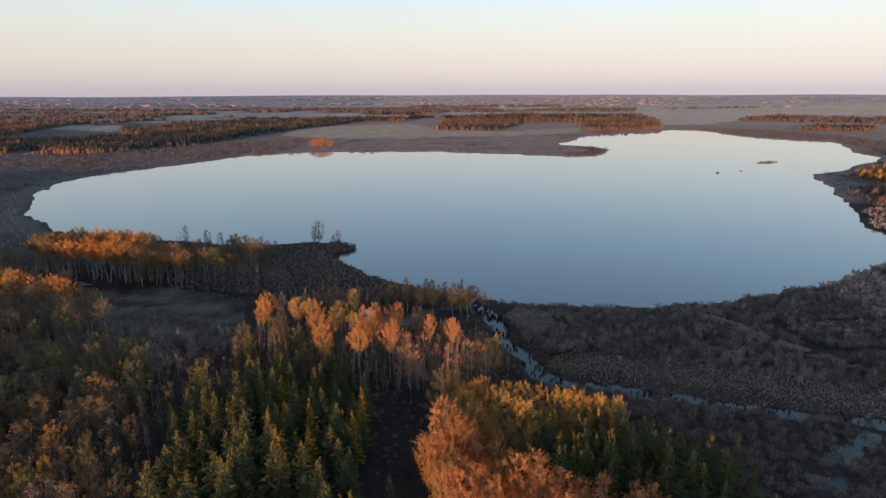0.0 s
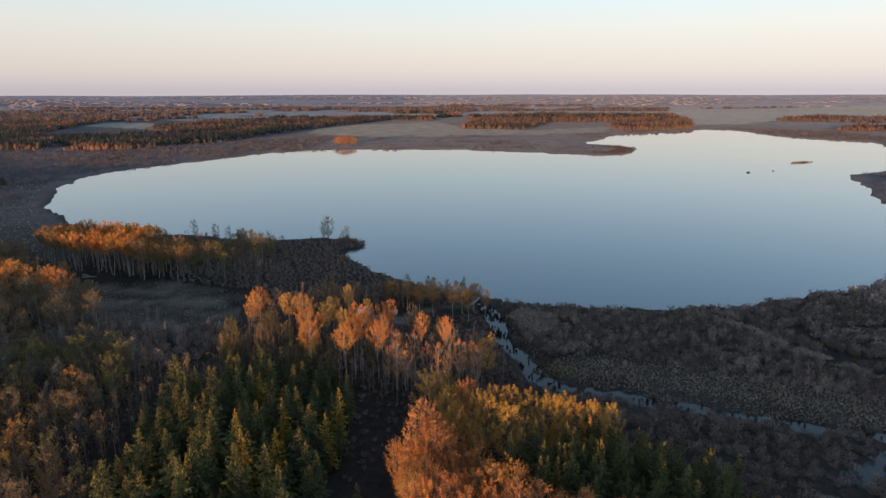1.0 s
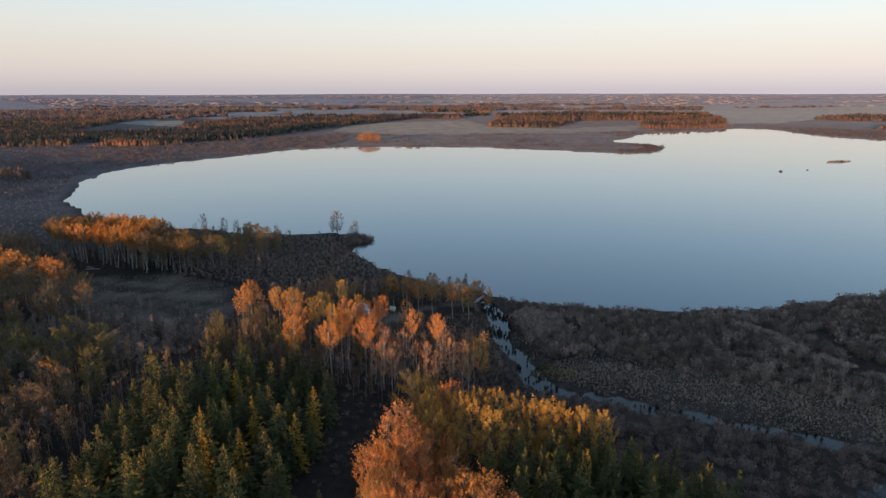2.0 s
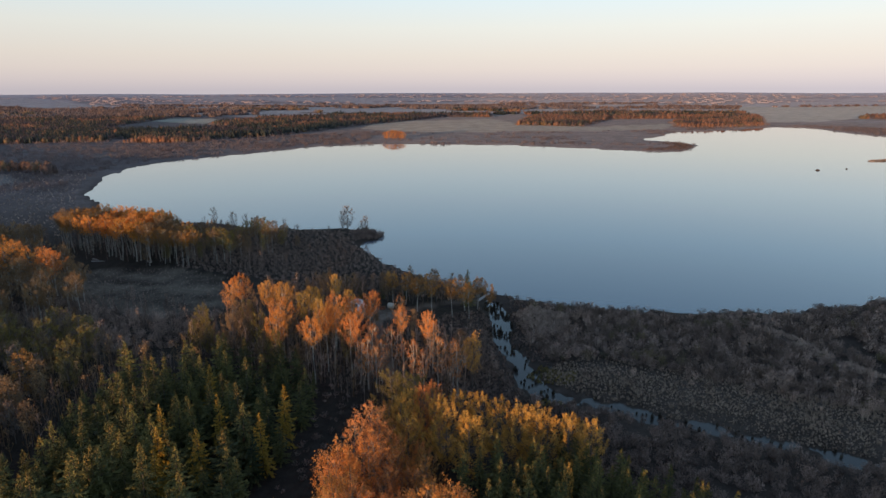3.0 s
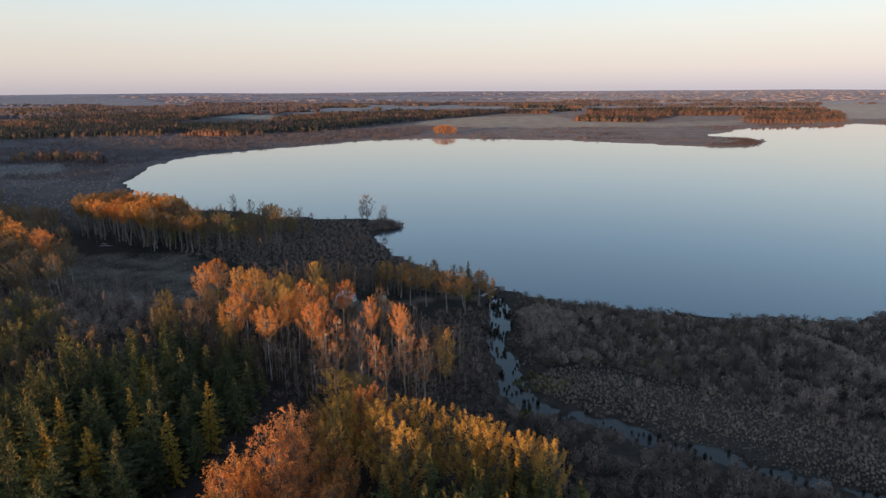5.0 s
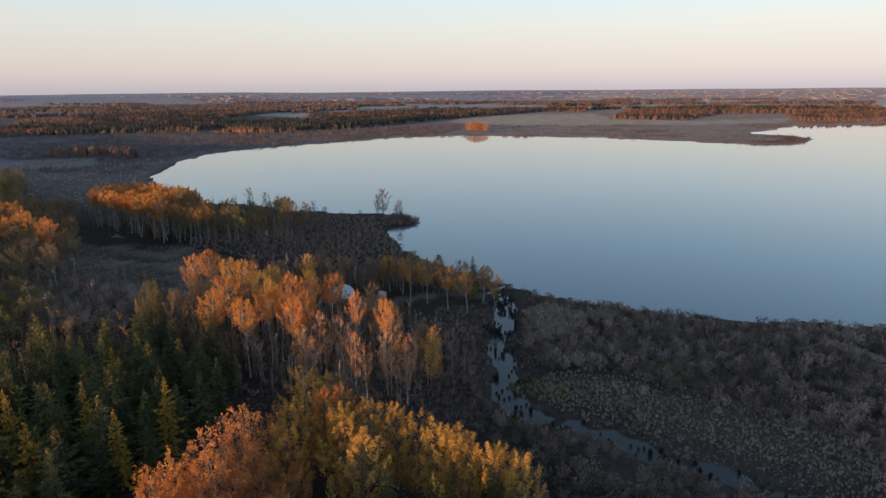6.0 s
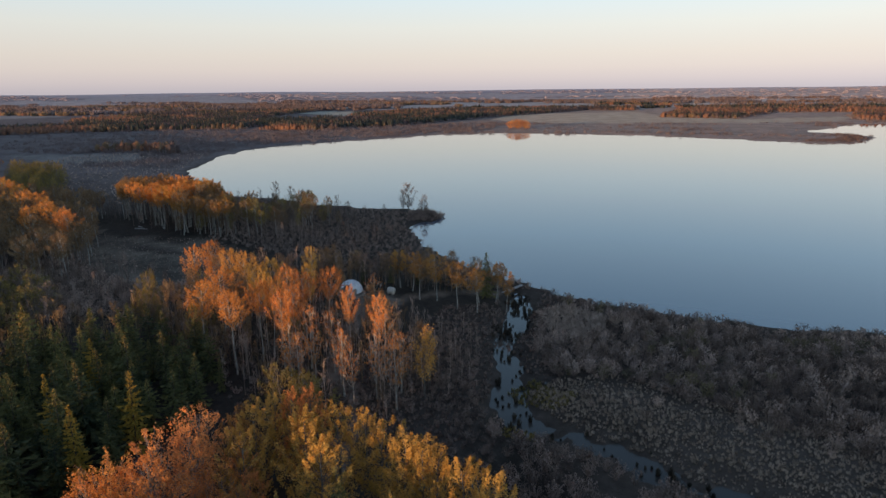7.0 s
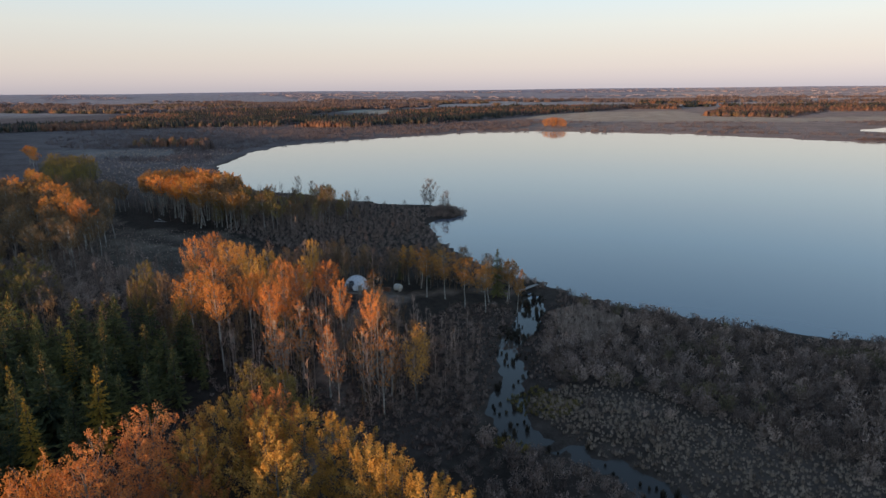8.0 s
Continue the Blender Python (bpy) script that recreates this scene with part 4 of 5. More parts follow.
def scatter(name, variants, pts, scales, material, label, category, r, zs=None, tall=None):
    """Many plants joined into one object."""
    V, T, shades, n = [], [], [], 0
    zs = level(pts[:, 0], pts[:, 1]) if zs is None else zs
    pick = r.integers(0, len(variants), len(pts))
    for i, (v, t) in enumerate(variants):
        k = pick == i
        m = int(k.sum())
        if not m:
            continue
        a, s = r.uniform(0, 6.283, m), np.asarray(scales)[k]
        c, q = (np.cos(a) * s)[:, None], (np.sin(a) * s)[:, None]
        up = (s * (r.uniform(0.8, 1.2, m) if tall is None else (tall[k] if np.ndim(tall) else tall)))[:, None]
        x, y, z = v[None, :, 0] * c - v[None, :, 1] * q, v[None, :, 0] * q + v[None, :, 1] * c, v[None, :, 2] * up
        w = np.stack([x + pts[k, 0][:, None], y + pts[k, 1][:, None], z + zs[k][:, None]], -1)
        V.append(w.reshape(-1, 3))
        shades.append(np.repeat(np.clip(r.normal(size=m) * 0.3, -0.5, 0.5), len(v)))
        T.append((t[None] + (n + np.arange(m) * len(v))[:, None, None]).reshape(-1, 3))
        n += m * len(v)
    me = mesh_of(name, np.concatenate(V), [np.concatenate(T)], material)
    me.attributes.new("tint", "FLOAT", "POINT").data.foreach_set("value", np.concatenate(shades).astype(np.float32))
    ob = new(name, me)
    return tagged(ob, label, category, kind="stuff")


def bush(seed, H, R, stems, tufts, size=0.24, stem=0.05):
    """A round willow bush: stems fanning up from one foot, ending in a dome of upright twig sprays."""
    r = np.random.default_rng(seed)
    b = Build()
    az, e = r.uniform(0, 6.283, stems), r.uniform(0.02, 1, stems) ** 0.55
    a = np.column_stack([np.cos(az) * R * 0.25 * e, np.sin(az) * R * 0.25 * e, np.zeros(stems)])
    top = H * np.sqrt(1.0 - 0.78 * e ** 2) * r.uniform(0.82, 1.1, stems)
    t = np.column_stack([np.cos(az) * R * e, np.sin(az) * R * e, top])
    b.strips(a, t, stem, r)
    k = r.integers(0, stems, tufts)
    g = r.beta(3.0, 1.0, (tufts, 1))
    c = a[k] + (t[k] - a[k]) * g + r.normal(size=(tufts, 3)) * np.array([0.12, 0.12, 0.07]) * R
    c[:, 2] = np.maximum(c[:, 2], 0.12)
    b.leaves(c, size, r, up=1.5, slim=0.34)
    return b.arrays()


def tuft(seed, H, R, blades):
    r = np.random.default_rng(seed)
    b = Build()
    az = r.uniform(0, 6.283, blades)
    e = r.uniform(0.1, 1, blades)
    a = np.column_stack([np.cos(az) * R * 0.4 * e, np.sin(az) * R * 0.4 * e, np.zeros(blades)])
    t = np.column_stack([np.cos(az) * R * e, np.sin(az) * R * e, H * (1.1 - 0.5 * e)])
    b.strips(a, t, 0.075, r)
    return b.arrays()


BUSH = [bush(s, 2.1 + 0.25 * (s % 3), 1.5, 34, 110, 0.22, 0.035) for s in range(6)]
BUSH_MID = [bush(s + 40, 2.2, 1.7, 16, 56, 0.34, 0.06) for s in range(5)]
BUSH_LOW = [bush(s + 20, 2.2, 1.8, 6, 22, 0.62) for s in range(4)]
TUFT = [tuft(s, 0.8, 0.5, 13) for s in range(6)]
TUSSOCK = [tuft(s + 30, 0.95, 0.42, 30) for s in range(5)]


def dry(pts, r, margin=0.15):
    return pts[level(pts[:, 0], pts[:, 1]) > margin]


def sapling(seed, H, R, limbs, twigs, leaves):
    r = np.random.default_rng(seed)
    b = Build()
    b.tube([(0, 0, 0), (0.05, 0.03, H * 0.5), (0, 0, H)], [0.07, 0.045, 0.01], 3)
    h = r.uniform(0.25, 0.95, limbs) * H
    az = r.uniform(0, 6.283, limbs)
    ln = R * (1.15 - h / H) * r.uniform(0.6, 1.2, limbs)
    a = np.column_stack([np.zeros(limbs), np.zeros(limbs), h])
    t = a + np.column_stack([np.cos(az) * ln, np.sin(az) * ln, ln * 1.5])
    b.strips(a, t, 0.035, r)
    k = r.integers(0, limbs, twigs)
    c = a[k] + (t[k] - a[k]) * r.uniform(0.3, 1, (twigs, 1))
    b.strips(c, c + r.normal(size=(twigs, 3)) * 0.3 + np.array([0, 0, 0.8]), 0.03, r)
    if leaves:
        k = r.integers(0, twigs, leaves)
        b.leaves(c[k] + r.normal(size=(leaves, 3)) * 0.35 + np.array([0, 0, 0.4]), 0.26, r)
    return b.arrays()


SAPLING = [sapling(s, 8, 1.5, 18, 46, 0) for s in range(5)]
SAPLING_LEAF = [sapling(s + 9, 7.5, 1.6, 16, 30, 34) for s in range(5)]
GROVE = [(-72, 180), (-64, 204), (-30, 206), (0, 200), (14, 184), (15, 160), (-10, 156), (-30, 162), (-46, 166)]
BANK = [(-64, 222), (-40, 236), (-22, 246), (2, 242), (12, 236), (-2, 230), (-28, 228), (-46, 212)]
NECK = [(-112, 262), (-70, 246), (-42, 256), (-46, 290), (-62, 318), (-92, 308)]
POINT = [(-110, 262), (-150, 300), (-190, 312), (-205, 300), (-150, 324), (-128, 322), (-92, 304), (-66, 262), (-86, 250)]
ROW = [(-200, 292), (-165, 306), (-120, 277), (-112, 262), (-160, 268), (-205, 275), (-240, 280)]
WEST = [(-150, 184), (-96, 186), (-76, 176), (-66, 190), (-84, 206), (-140, 214), (-190, 208), (-180, 182)]
DARK = [(-84, 172), (-66, 168), (-48, 170), (-60, 152), (-68, 136), (-62, 96), (-100, 80), (-150, 110), (-180, 160), (-150, 184), (-100, 184)]
for name, zones, gap, shapes, mat, size, lab in (
        ("bare_saplings", (GROVE, BANK), 3.3, SAPLING, M_TWIG, (0.6, 1.15), "bare grey saplings crowding between the aspens"),
        ("leafy_saplings", (GROVE, BANK), 5.0, SAPLING_LEAF, M_DULL, (0.6, 1.2), "saplings with brown leaves between the aspens"),
        ("bare_thicket", (WEST, DARK, POINT, ROW), 3.7, SAPLING, M_TWIG_DARK, (0.55, 1.15), "dark thicket of bare young trees"),
        ("neck_saplings", (NECK,), 3.0, SAPLING, M_TWIG_SOFT, (0.35, 0.8), "grey bare saplings on the neck of the point"),
        ("brown_thicket", (DARK,), 4.6, SAPLING_LEAF, M_DULL, (0.7, 1.25), "young trees with brown leaves in the western wood")):
    p = np.concatenate([spread(z, gap, rng, 1.0) for z in zones])
    p = dry(p[(np.hypot(p[:, 0] + 25, p[:, 1] - 217) > 10) & (distance([(8, 150), (8, 158), (3, 166), (-6, 172)], p[:, 0], p[:, 1], closed=False) > 3)], rng, 0.4)
    scatter(name, shapes, p, rng.uniform(*size, len(p)), mat, lab, "saplings", rng)

REED_BED = [(23, 226), (29.5, 234), (42, 227), (40, 213), (31, 210)]
MARSH_SHRUBS = [(14, 251), (20, 243), (27, 238), (25, 218), (29, 200), (35, 190), (49, 192.5), (61, 187.5), (76, 182), (125, 165), (200, 151), (300, 190), (420, 330), (350, 460), (300, 440), (264, 370), (236, 312),
                (186, 280), (150, 262), (120, 252), (70, 246), (40, 248)]
p = dry(spread(MARSH_SHRUBS, 2.0, rng, 1.0), rng)
p = p[(p[:, 0] < 200) | (rng.random(len(p)) < 0.35)]
keep = wave(p[:, 0], p[:, 1], 9, 31) > -0.72
p = p[keep & ~inside(REED_BED, p[:, 0], p[:, 1])]
p = p[distance([(100, 224), (105, 218.5), (109.5, 206.4), (115, 198), (118.6, 191.6), (125, 184), (132, 175)], p[:, 0], p[:, 1], closed=False) > 2.2]
east = p[:, 0] > 165
scatter("eastern_shrubs", BUSH_LOW, p[east], rng.uniform(0.7, 1.4, east.sum()), M_TWIG_PALE, "leafless brown shrubs on the eastern marsh", "shrubs", rng)
p = p[~east]
sel = np.clip(0.5 + 0.35 * wave(p[:, 0], p[:, 1], 11, 33) + 0.22 * rng.normal(size=len(p)), 0, 1)
for name, mask, mat, lab in (("willow_shrubs", sel < 0.54, M_TWIG, "dense leafless grey-brown willow shrubs in the marsh"),
                             ("frosted_shrubs", (sel >= 0.54) & (sel < 0.9), M_TWIG_PALE, "pale frosted willow shrubs in the marsh"),
                             ("olive_shrubs", sel >= 0.9, M_SAGE, "shrubs with a few olive leaves in the marsh")):
    away = np.hypot(p[:, 0] - 50, p[:, 1] - 80) > 150
    for span, shapes in ((mask & ~away, BUSH), (mask & away, BUSH_MID)):
        scatter(name, shapes, p[span], rng.uniform(0.55, 1.4, span.sum()) * np.clip(distance(LAKE, p[span, 0], p[span, 1]) / 9, 0.7, 1), mat, lab, "shrubs", rng)
p = dry(spread([(30, 166), (36, 169), (45, 165), (56, 160), (75, 156), (130, 142), (260, 150), (180, 90), (70, 95), (60, 124), (46, 130), (35, 148)], 2.2, rng, 1.0), rng)
p = p[(wave(p[:, 0], p[:, 1], 7, 32) > -0.45) & (creek_depth(p[:, 0], p[:, 1]) < -0.8)]
for span, shapes in ((p[:, 0] < 112, BUSH), (p[:, 0] >= 112, BUSH_LOW)):
    scatter("willow_shrubs", shapes, p[span], rng.uniform(0.6, 1.2, span.sum()), M_TWIG_DARK, "dark leafless willow shrubs along the creek", "shrubs", rng)
p = dry(spread([(31, 180), (36, 189), (49, 195), (61, 190.5), (76, 185), (130, 168), (200, 156), (200, 140), (130, 147), (80, 157), (45, 170)], 0.63, rng, 1.5), rng, 0.05)
p = p[rng.random(len(p)) < 0.8 + 0.35 * wave(p[:, 0], p[:, 1], 5, 47)]
scatter("sedge_tussocks", TUFT, p, np.clip(np.exp(rng.normal(size=len(p)) * 0.3) * (0.68 + 0.2 * wave(p[:, 0], p[:, 1], 7, 48)), 0.35, 1.2), M_SEDGE, "tan tussocks of dry sedge in the marsh", "sedge", rng)
p = dry(spread([(40, 184), (76, 187), (130, 168), (200, 156), (200, 149), (130, 160), (76, 177), (44, 178)], 4.2, rng, 1.3), rng)
scatter("marsh_willows", BUSH, p, rng.uniform(0.4, 0.9, len(p)), M_TWIG, "low willow shrubs at the edge of the sedge", "shrubs", rng)
p = spread(REED_BED, 0.8, rng, 1.3)
scatter("dry_reeds", TUFT, p, rng.uniform(1.0, 1.9, len(p)), M_REED, "pale patch of dry reeds by the creek", "reeds", rng)
p = dry(spread(MEADOW, 1.7, rng, 1.0), rng)
scatter("meadow_grass", TUFT, p, rng.uniform(0.3, 0.65, len(p)), M_TWIG, "dry grass clumps in a small meadow", "grass", rng)
p = np.concatenate([dry(spread(z, 1.0, rng, 1.4), rng, 0.02) for z in ([(-4, 156), (28, 158), (25, 180), (18, 205), (15, 228), (0, 222), (-2, 190)],
                                                                         [(21, 241), (30, 238), (31, 215), (38, 194), (36, 186), (25, 194), (22, 215)])])
scatter("bank_grass", TUFT, p, rng.uniform(0.5, 1.1, len(p)), M_TWIG_DARK, "dull dry grass on the creek banks", "grass", rng)
p = spread([(98, 226), (103, 225), (107.5, 219), (112, 207), (117, 199), (121, 192), (127, 185), (134, 176), (130, 174), (122, 183), (115, 191), (112, 197), (106, 206)], 0.75, rng, 1.0)
p = p[wave(p[:, 0], p[:, 1], 3.0, 46) > -0.25]
scatter("trail_grass", TUFT, p, rng.uniform(0.9, 1.9, len(p)), M_REED, "pale grass along a track through the shrubs", "grass", rng)
p = dry(spread([(8, 204), (18, 194), (22, 180), (28, 168), (36, 152), (28, 148), (22, 160), (14, 176), (4, 190)], 1.7, rng, 1.2), rng, 0.1)
scatter("bank_brush", BUSH, p, rng.uniform(0.3, 0.7, len(p)), M_TWIG_DARK, "low leafless brush on the creek bank", "shrubs", rng)
p = dry(spread([(8, 206), (17, 200), (22, 180), (18, 168), (8, 176), (0, 200)], 3.0, rng, 1.0), rng, 0.1)
scatter("bank_saplings", SAPLING, p, rng.uniform(0.4, 0.85, len(p)), M_TWIG, "pale bare saplings on the creek bank", "saplings", rng)
p = dry(spread([(-4, 237), (9, 236), (17, 246), (8, 256), (-10, 262)], 2.0, rng, 1.0), rng, 0.1)
p = p[distance([(8, 235), (10, 238.4), (13.2, 247.5)], p[:, 0], p[:, 1], closed=False) > 1.8]
scatter("shore_brush", BUSH, p, rng.uniform(0.4, 0.8, len(p)), M_TWIG, "low leafless brush on the lake bank", "shrubs", rng)
p = np.concatenate([rng.normal(size=(5, 2)) * 1.6 + c for c in ((179, 260), (169, 242), (146, 209), (138, 194), (162, 226), (121, 175), (125, 173.5), (117, 166))])
scatter("red_osiers", BUSH, p, rng.uniform(0.5, 0.9, len(p)), M_RED_TWIG, "reddish bare osier shrubs in the marsh", "shrubs", rng)
# tufts standing in the creek
p = spread([(10, 240), (24, 240), (27, 215), (30, 195), (40, 185), (60, 168), (120, 150), (118, 142), (60, 158), (30, 168), (22, 190), (14, 215)], 1.15, rng, 1.0)
c = creek_depth(p[:, 0], p[:, 1])
p = p[(c > -0.3) & (wave(p[:, 0], p[:, 1], 3.2, 78) > -0.3) & (rng.random(len(p)) < np.where(p[:, 1] > 198, 0.6, 0.22))]
scatter("creek_tussocks", TUSSOCK, p, rng.uniform(0.6, 1.5, len(p)) * (1 + 0.35 * wave(p[:, 0], p[:, 1], 4, 77)), M_WET_GRASS, "dark grass tussocks standing in the creek", "sedge", rng, zs=np.full(len(p), -0.05))
p = np.concatenate([spread([(28, 181), (32, 187), (42, 183), (40, 176), (32, 177)], 0.85, rng, 1.2), spread([(31, 164), (32, 169), (37, 168), (38, 164)], 0.85, rng, 1.2)])
scatter("green_sedge", TUFT, p, rng.uniform(0.6, 1.2, len(p)), M_OLIVE, "olive-green sedge clumps at the creek's edge", "sedge", rng, zs=np.maximum(level(p[:, 0], p[:, 1]), -0.05))
p = spread([(78, 118), (80, 145), (120, 152), (128, 120), (100, 108)], 2.6, rng, 1.0)
p = p[(level(p[:, 0], p[:, 1]) <= 0.15) & (rng.random(len(p)) < 0.55)]
scatter("pool_shrubs", BUSH, p, rng.uniform(0.4, 0.9, len(p)), M_TWIG, "willow shrubs standing in shallow pools", "shrubs", rng, zs=np.full(len(p), -0.05))
# scrub on the point, along the shore and in the western clearing
p = dry(spread([(-120, 262), (-150, 310), (-190, 330), (-200, 352), (-140, 346), (-100, 340), (-62, 342), (-54, 334), (-60, 318), (-38, 290), (-20, 268), (8, 248), (0, 236),
                (-30, 244), (-66, 230), (-72, 250)], 2.2, rng, 1.0), rng)
scatter("point_scrub", BUSH_MID, p, rng.uniform(0.3, 0.62, len(p)), M_TWIG_SOFT, "leafless dark scrub on the low point", "shrubs", rng)
p = spread([(-62, 324), (-52, 326), (-48.5, 331), (-49.5, 339), (-60, 346), (-66, 342)], 1.5, rng, 1.0)
scatter("tip_brush", BUSH, p, rng.uniform(0.6, 1.1, len(p)), M_TWIG_DARK, "dark brush overhanging the water at the tip of the point", "shrubs", rng, zs=np.maximum(level(p[:, 0], p[:, 1]), 0.05))
p = dry(spread([(-150, 182), (-140, 214), (-96, 202), (-70, 208), (-72, 180), (-84, 172)], 2.6, rng, 1.0), rng)
scatter("clearing_scrub", BUSH, p, rng.uniform(0.7, 1.5, len(p)), M_TWIG, "grey leafless scrub round the meadow", "shrubs", rng)
p = dry(spread([(-260, 380), (-200, 352), (-190, 310), (-240, 300), (-330, 330), (-420, 390), (-480, 480), (-420, 560), (-370, 540), (-330, 470)], 4.6, rng, 1.0), rng)
scatter("western_scrub", BUSH_LOW, p, rng.uniform(0.28, 0.62, len(p)), M_TWIG, "low scrub on the western shore", "shrubs", rng)
p = np.concatenate([dry(spread(z, 3.2, rng, 1.0), rng) for z in ([(12, 200), (20, 214), (14, 232), (-4, 215), (2, 204)], [(14, 160), (26, 168), (24, 186), (14, 196), (6, 186)],
                                                                  [(-70, 165), (-46, 166), (-20, 155), (-16, 120), (0, 140), (20, 150), (8, 200), (-30, 210), (-66, 206)])])
scatter("undergrowth", BUSH_MID, p, rng.uniform(0.3, 0.7, len(p)), M_TWIG_DARK, "low leafless undergrowth between the aspens", "shrubs", rng)

# ---- the far side ----


def far_tree(seed, H, R, n, shape, leaf=0.62, body=True):
    """A far tree: ragged leaf masses round a lumpy closed crown, over a short stem."""
    r = np.random.default_rng(seed)
    b = Build()
    rings, sides = ((0.02, 0.9), (0.3, 0.85), (0.62, 0.5)) if shape == "spire" else ((0.02, 0.8), (0.38, 1.0), (0.7, 0.75)), 4
    pts = [(math.cos(i + 0.5 * j) * R * w * q, math.sin(i + 0.5 * j) * R * w * q, H * (h + r.uniform(-0.04, 0.04)))
           for j, (h, w) in enumerate(rings) for i in np.arange(sides) * 2 * math.pi / sides for q in (0.82 * r.uniform(0.75, 1.15),)]
    pts.append((0, 0, H * (0.97 if shape == "spire" else 0.9)))
    tri = [t for j in range(2) for i in range(sides) for t in ((j * sides + i, j * sides + (i + 1) % sides, (j + 1) * sides + i),
                                                              (j * sides + (i + 1) % sides, (j + 1) * sides + (i + 1) % sides, (j + 1) * sides + i))]
    tri += [(2 * sides + i, 2 * sides + (i + 1) % sides, 3 * sides) for i in range(sides)]
    if body:
        b.add(pts, tri=tri)
    if shape == "spire":
        h = r.uniform(0.05, 1, n)
        az = r.uniform(0, 6.283, n)
        rad = R * (1.02 - h) * r.uniform(0.7, 1.05, n)
        b.leaves(np.column_stack([np.cos(az) * rad, np.sin(az) * rad, h * H]), R * (0.5 if n < 60 else leaf), r, up=1.4, slim=0.36)
        b.leaves(np.array([[0, 0, H * 0.94]]), R * 0.5, r, up=5)
    else:
        d = r.normal(size=(n, 3))
        d[:, 2] = np.abs(d[:, 2]) * 1.1 - 0.3
        d /= np.linalg.norm(d, axis=1)[:, None]
        c = d * np.array([R, R, H * 0.36]) * r.uniform(0.8 if body else 0.3, 1.05, (n, 1)) + np.array([0, 0, H * 0.58])
        b.leaves(c, R * leaf, r, up=1.6)
        b.strips(np.array([[0, 0, 0]]), np.array([[0, 0, H * 0.4]]), 0.12, r)
    return b.arrays()


ROUND = [far_tree(s, 11 + 1.5 * (s % 3), 4.0, 8, "round", 0.4) for s in range(8)]
SPIRE = [far_tree(s + 40, 13 + 1.5 * (s % 3), 3.0, 6, "spire") for s in range(4)]
CLUMP = [far_tree(s + 80, 6, 13.0, 12, "round", 0.3) for s in range(6)]

WOODS = [   # outline, gap, share of orange, yellow, spruce, brown
    ([(-620, 925), (-528, 899), (-468, 923), (-403, 990), (-379, 1104), (-352, 1294), (-420, 1330), (-560, 1180), (-700, 1060), (-800, 1000)], 10, 0.10, 0.18, 0.50, 0.22),
    ([(-352, 1294), (-299, 1494), (-227, 1766), (-102, 1760), (-120, 1960), (-420, 1900), (-700, 1650), (-690, 1345), (-560, 1180), (-420, 1330)], 13, 0.30, 0.18, 0.22, 0.30),
    ([(-700, 1060), (-800, 1000), (-900, 800), (-1150, 1000), (-1300, 1500), (-950, 1600), (-905, 1440), (-820, 1150)], 12, 0.26, 0.26, 0.16, 0.32),
    ([(-900, 600), (-800, 726), (-680, 834), (-600, 862), (-620, 925), (-800, 1000), (-950, 800), (-1100, 640)], 9.5, 0.16, 0.22, 0.32, 0.30),
    ([(-18, 1378), (113, 1336), (200, 1640), (178, 1745), (80, 2009), (0, 1700)], 12, 0.62, 0.2, 0.05, 0.13),
    ([(301, 1325), (400, 1345), (478, 1398), (600, 1800), (400, 1680), (320, 1490)], 11, 0.6, 0.2, 0.04, 0.16),
    ([(213, 1652), (388, 1700), (600, 1850), (640, 2120), (300, 2150), (120, 2000)], 17, 0.45, 0.35, 0.05, 0.15),
    ([(843, 1710), (960, 1700), (1120, 1880), (1086, 2000), (900, 1900)], 14, 0.55, 0.2, 0.05, 0.2),
    ([(748, 1343), (860, 1290), (960, 1400), (860, 1460)], 12, 0.5, 0.25, 0.05, 0.2),
    ([(325, 455), (345, 440), (420, 480), (400, 530), (350, 520)], 9, 0.5, 0.2, 0.0, 0.3),
    ([(-500, 512), (-470, 545), (-440, 560), (-398, 530), (-405, 522), (-445, 545)], 6, 0.45, 0.35, 0.05, 0.15),
    ([(-560, 850), (-470, 870), (-440, 900), (-540, 880)], 8, 0.5, 0.3, 0.0, 0.2),
]
piles = {"orange": [], "yellow": [], "spruce": [], "brown": []}
for poly, gap, *share in WOODS:
    pts = spread(poly, gap * 0.64, rng, 1.0)
    blend = 0.5 + 0.5 * wave(pts[:, 0], pts[:, 1], 60, 61) + 0.3 * wave(pts[:, 0], pts[:, 1], 150, 62) + 0.09 * rng.normal(size=len(pts))
    order = np.argsort(np.argsort(blend)) / max(1, len(pts))
    edge = np.cumsum(share)
    for k, key in enumerate(piles):
        lo = 0 if k == 0 else edge[k - 1]
        piles[key].append(pts[(order >= lo) & (order < edge[k])])
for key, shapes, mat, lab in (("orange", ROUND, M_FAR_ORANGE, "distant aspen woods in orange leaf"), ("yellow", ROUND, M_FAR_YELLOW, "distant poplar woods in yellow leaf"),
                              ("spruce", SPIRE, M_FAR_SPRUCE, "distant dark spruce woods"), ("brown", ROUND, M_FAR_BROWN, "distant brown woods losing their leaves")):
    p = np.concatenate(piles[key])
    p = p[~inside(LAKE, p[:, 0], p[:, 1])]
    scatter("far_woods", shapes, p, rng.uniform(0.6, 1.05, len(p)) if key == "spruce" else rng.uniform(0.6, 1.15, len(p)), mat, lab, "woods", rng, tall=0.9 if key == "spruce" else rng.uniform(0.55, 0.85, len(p)))
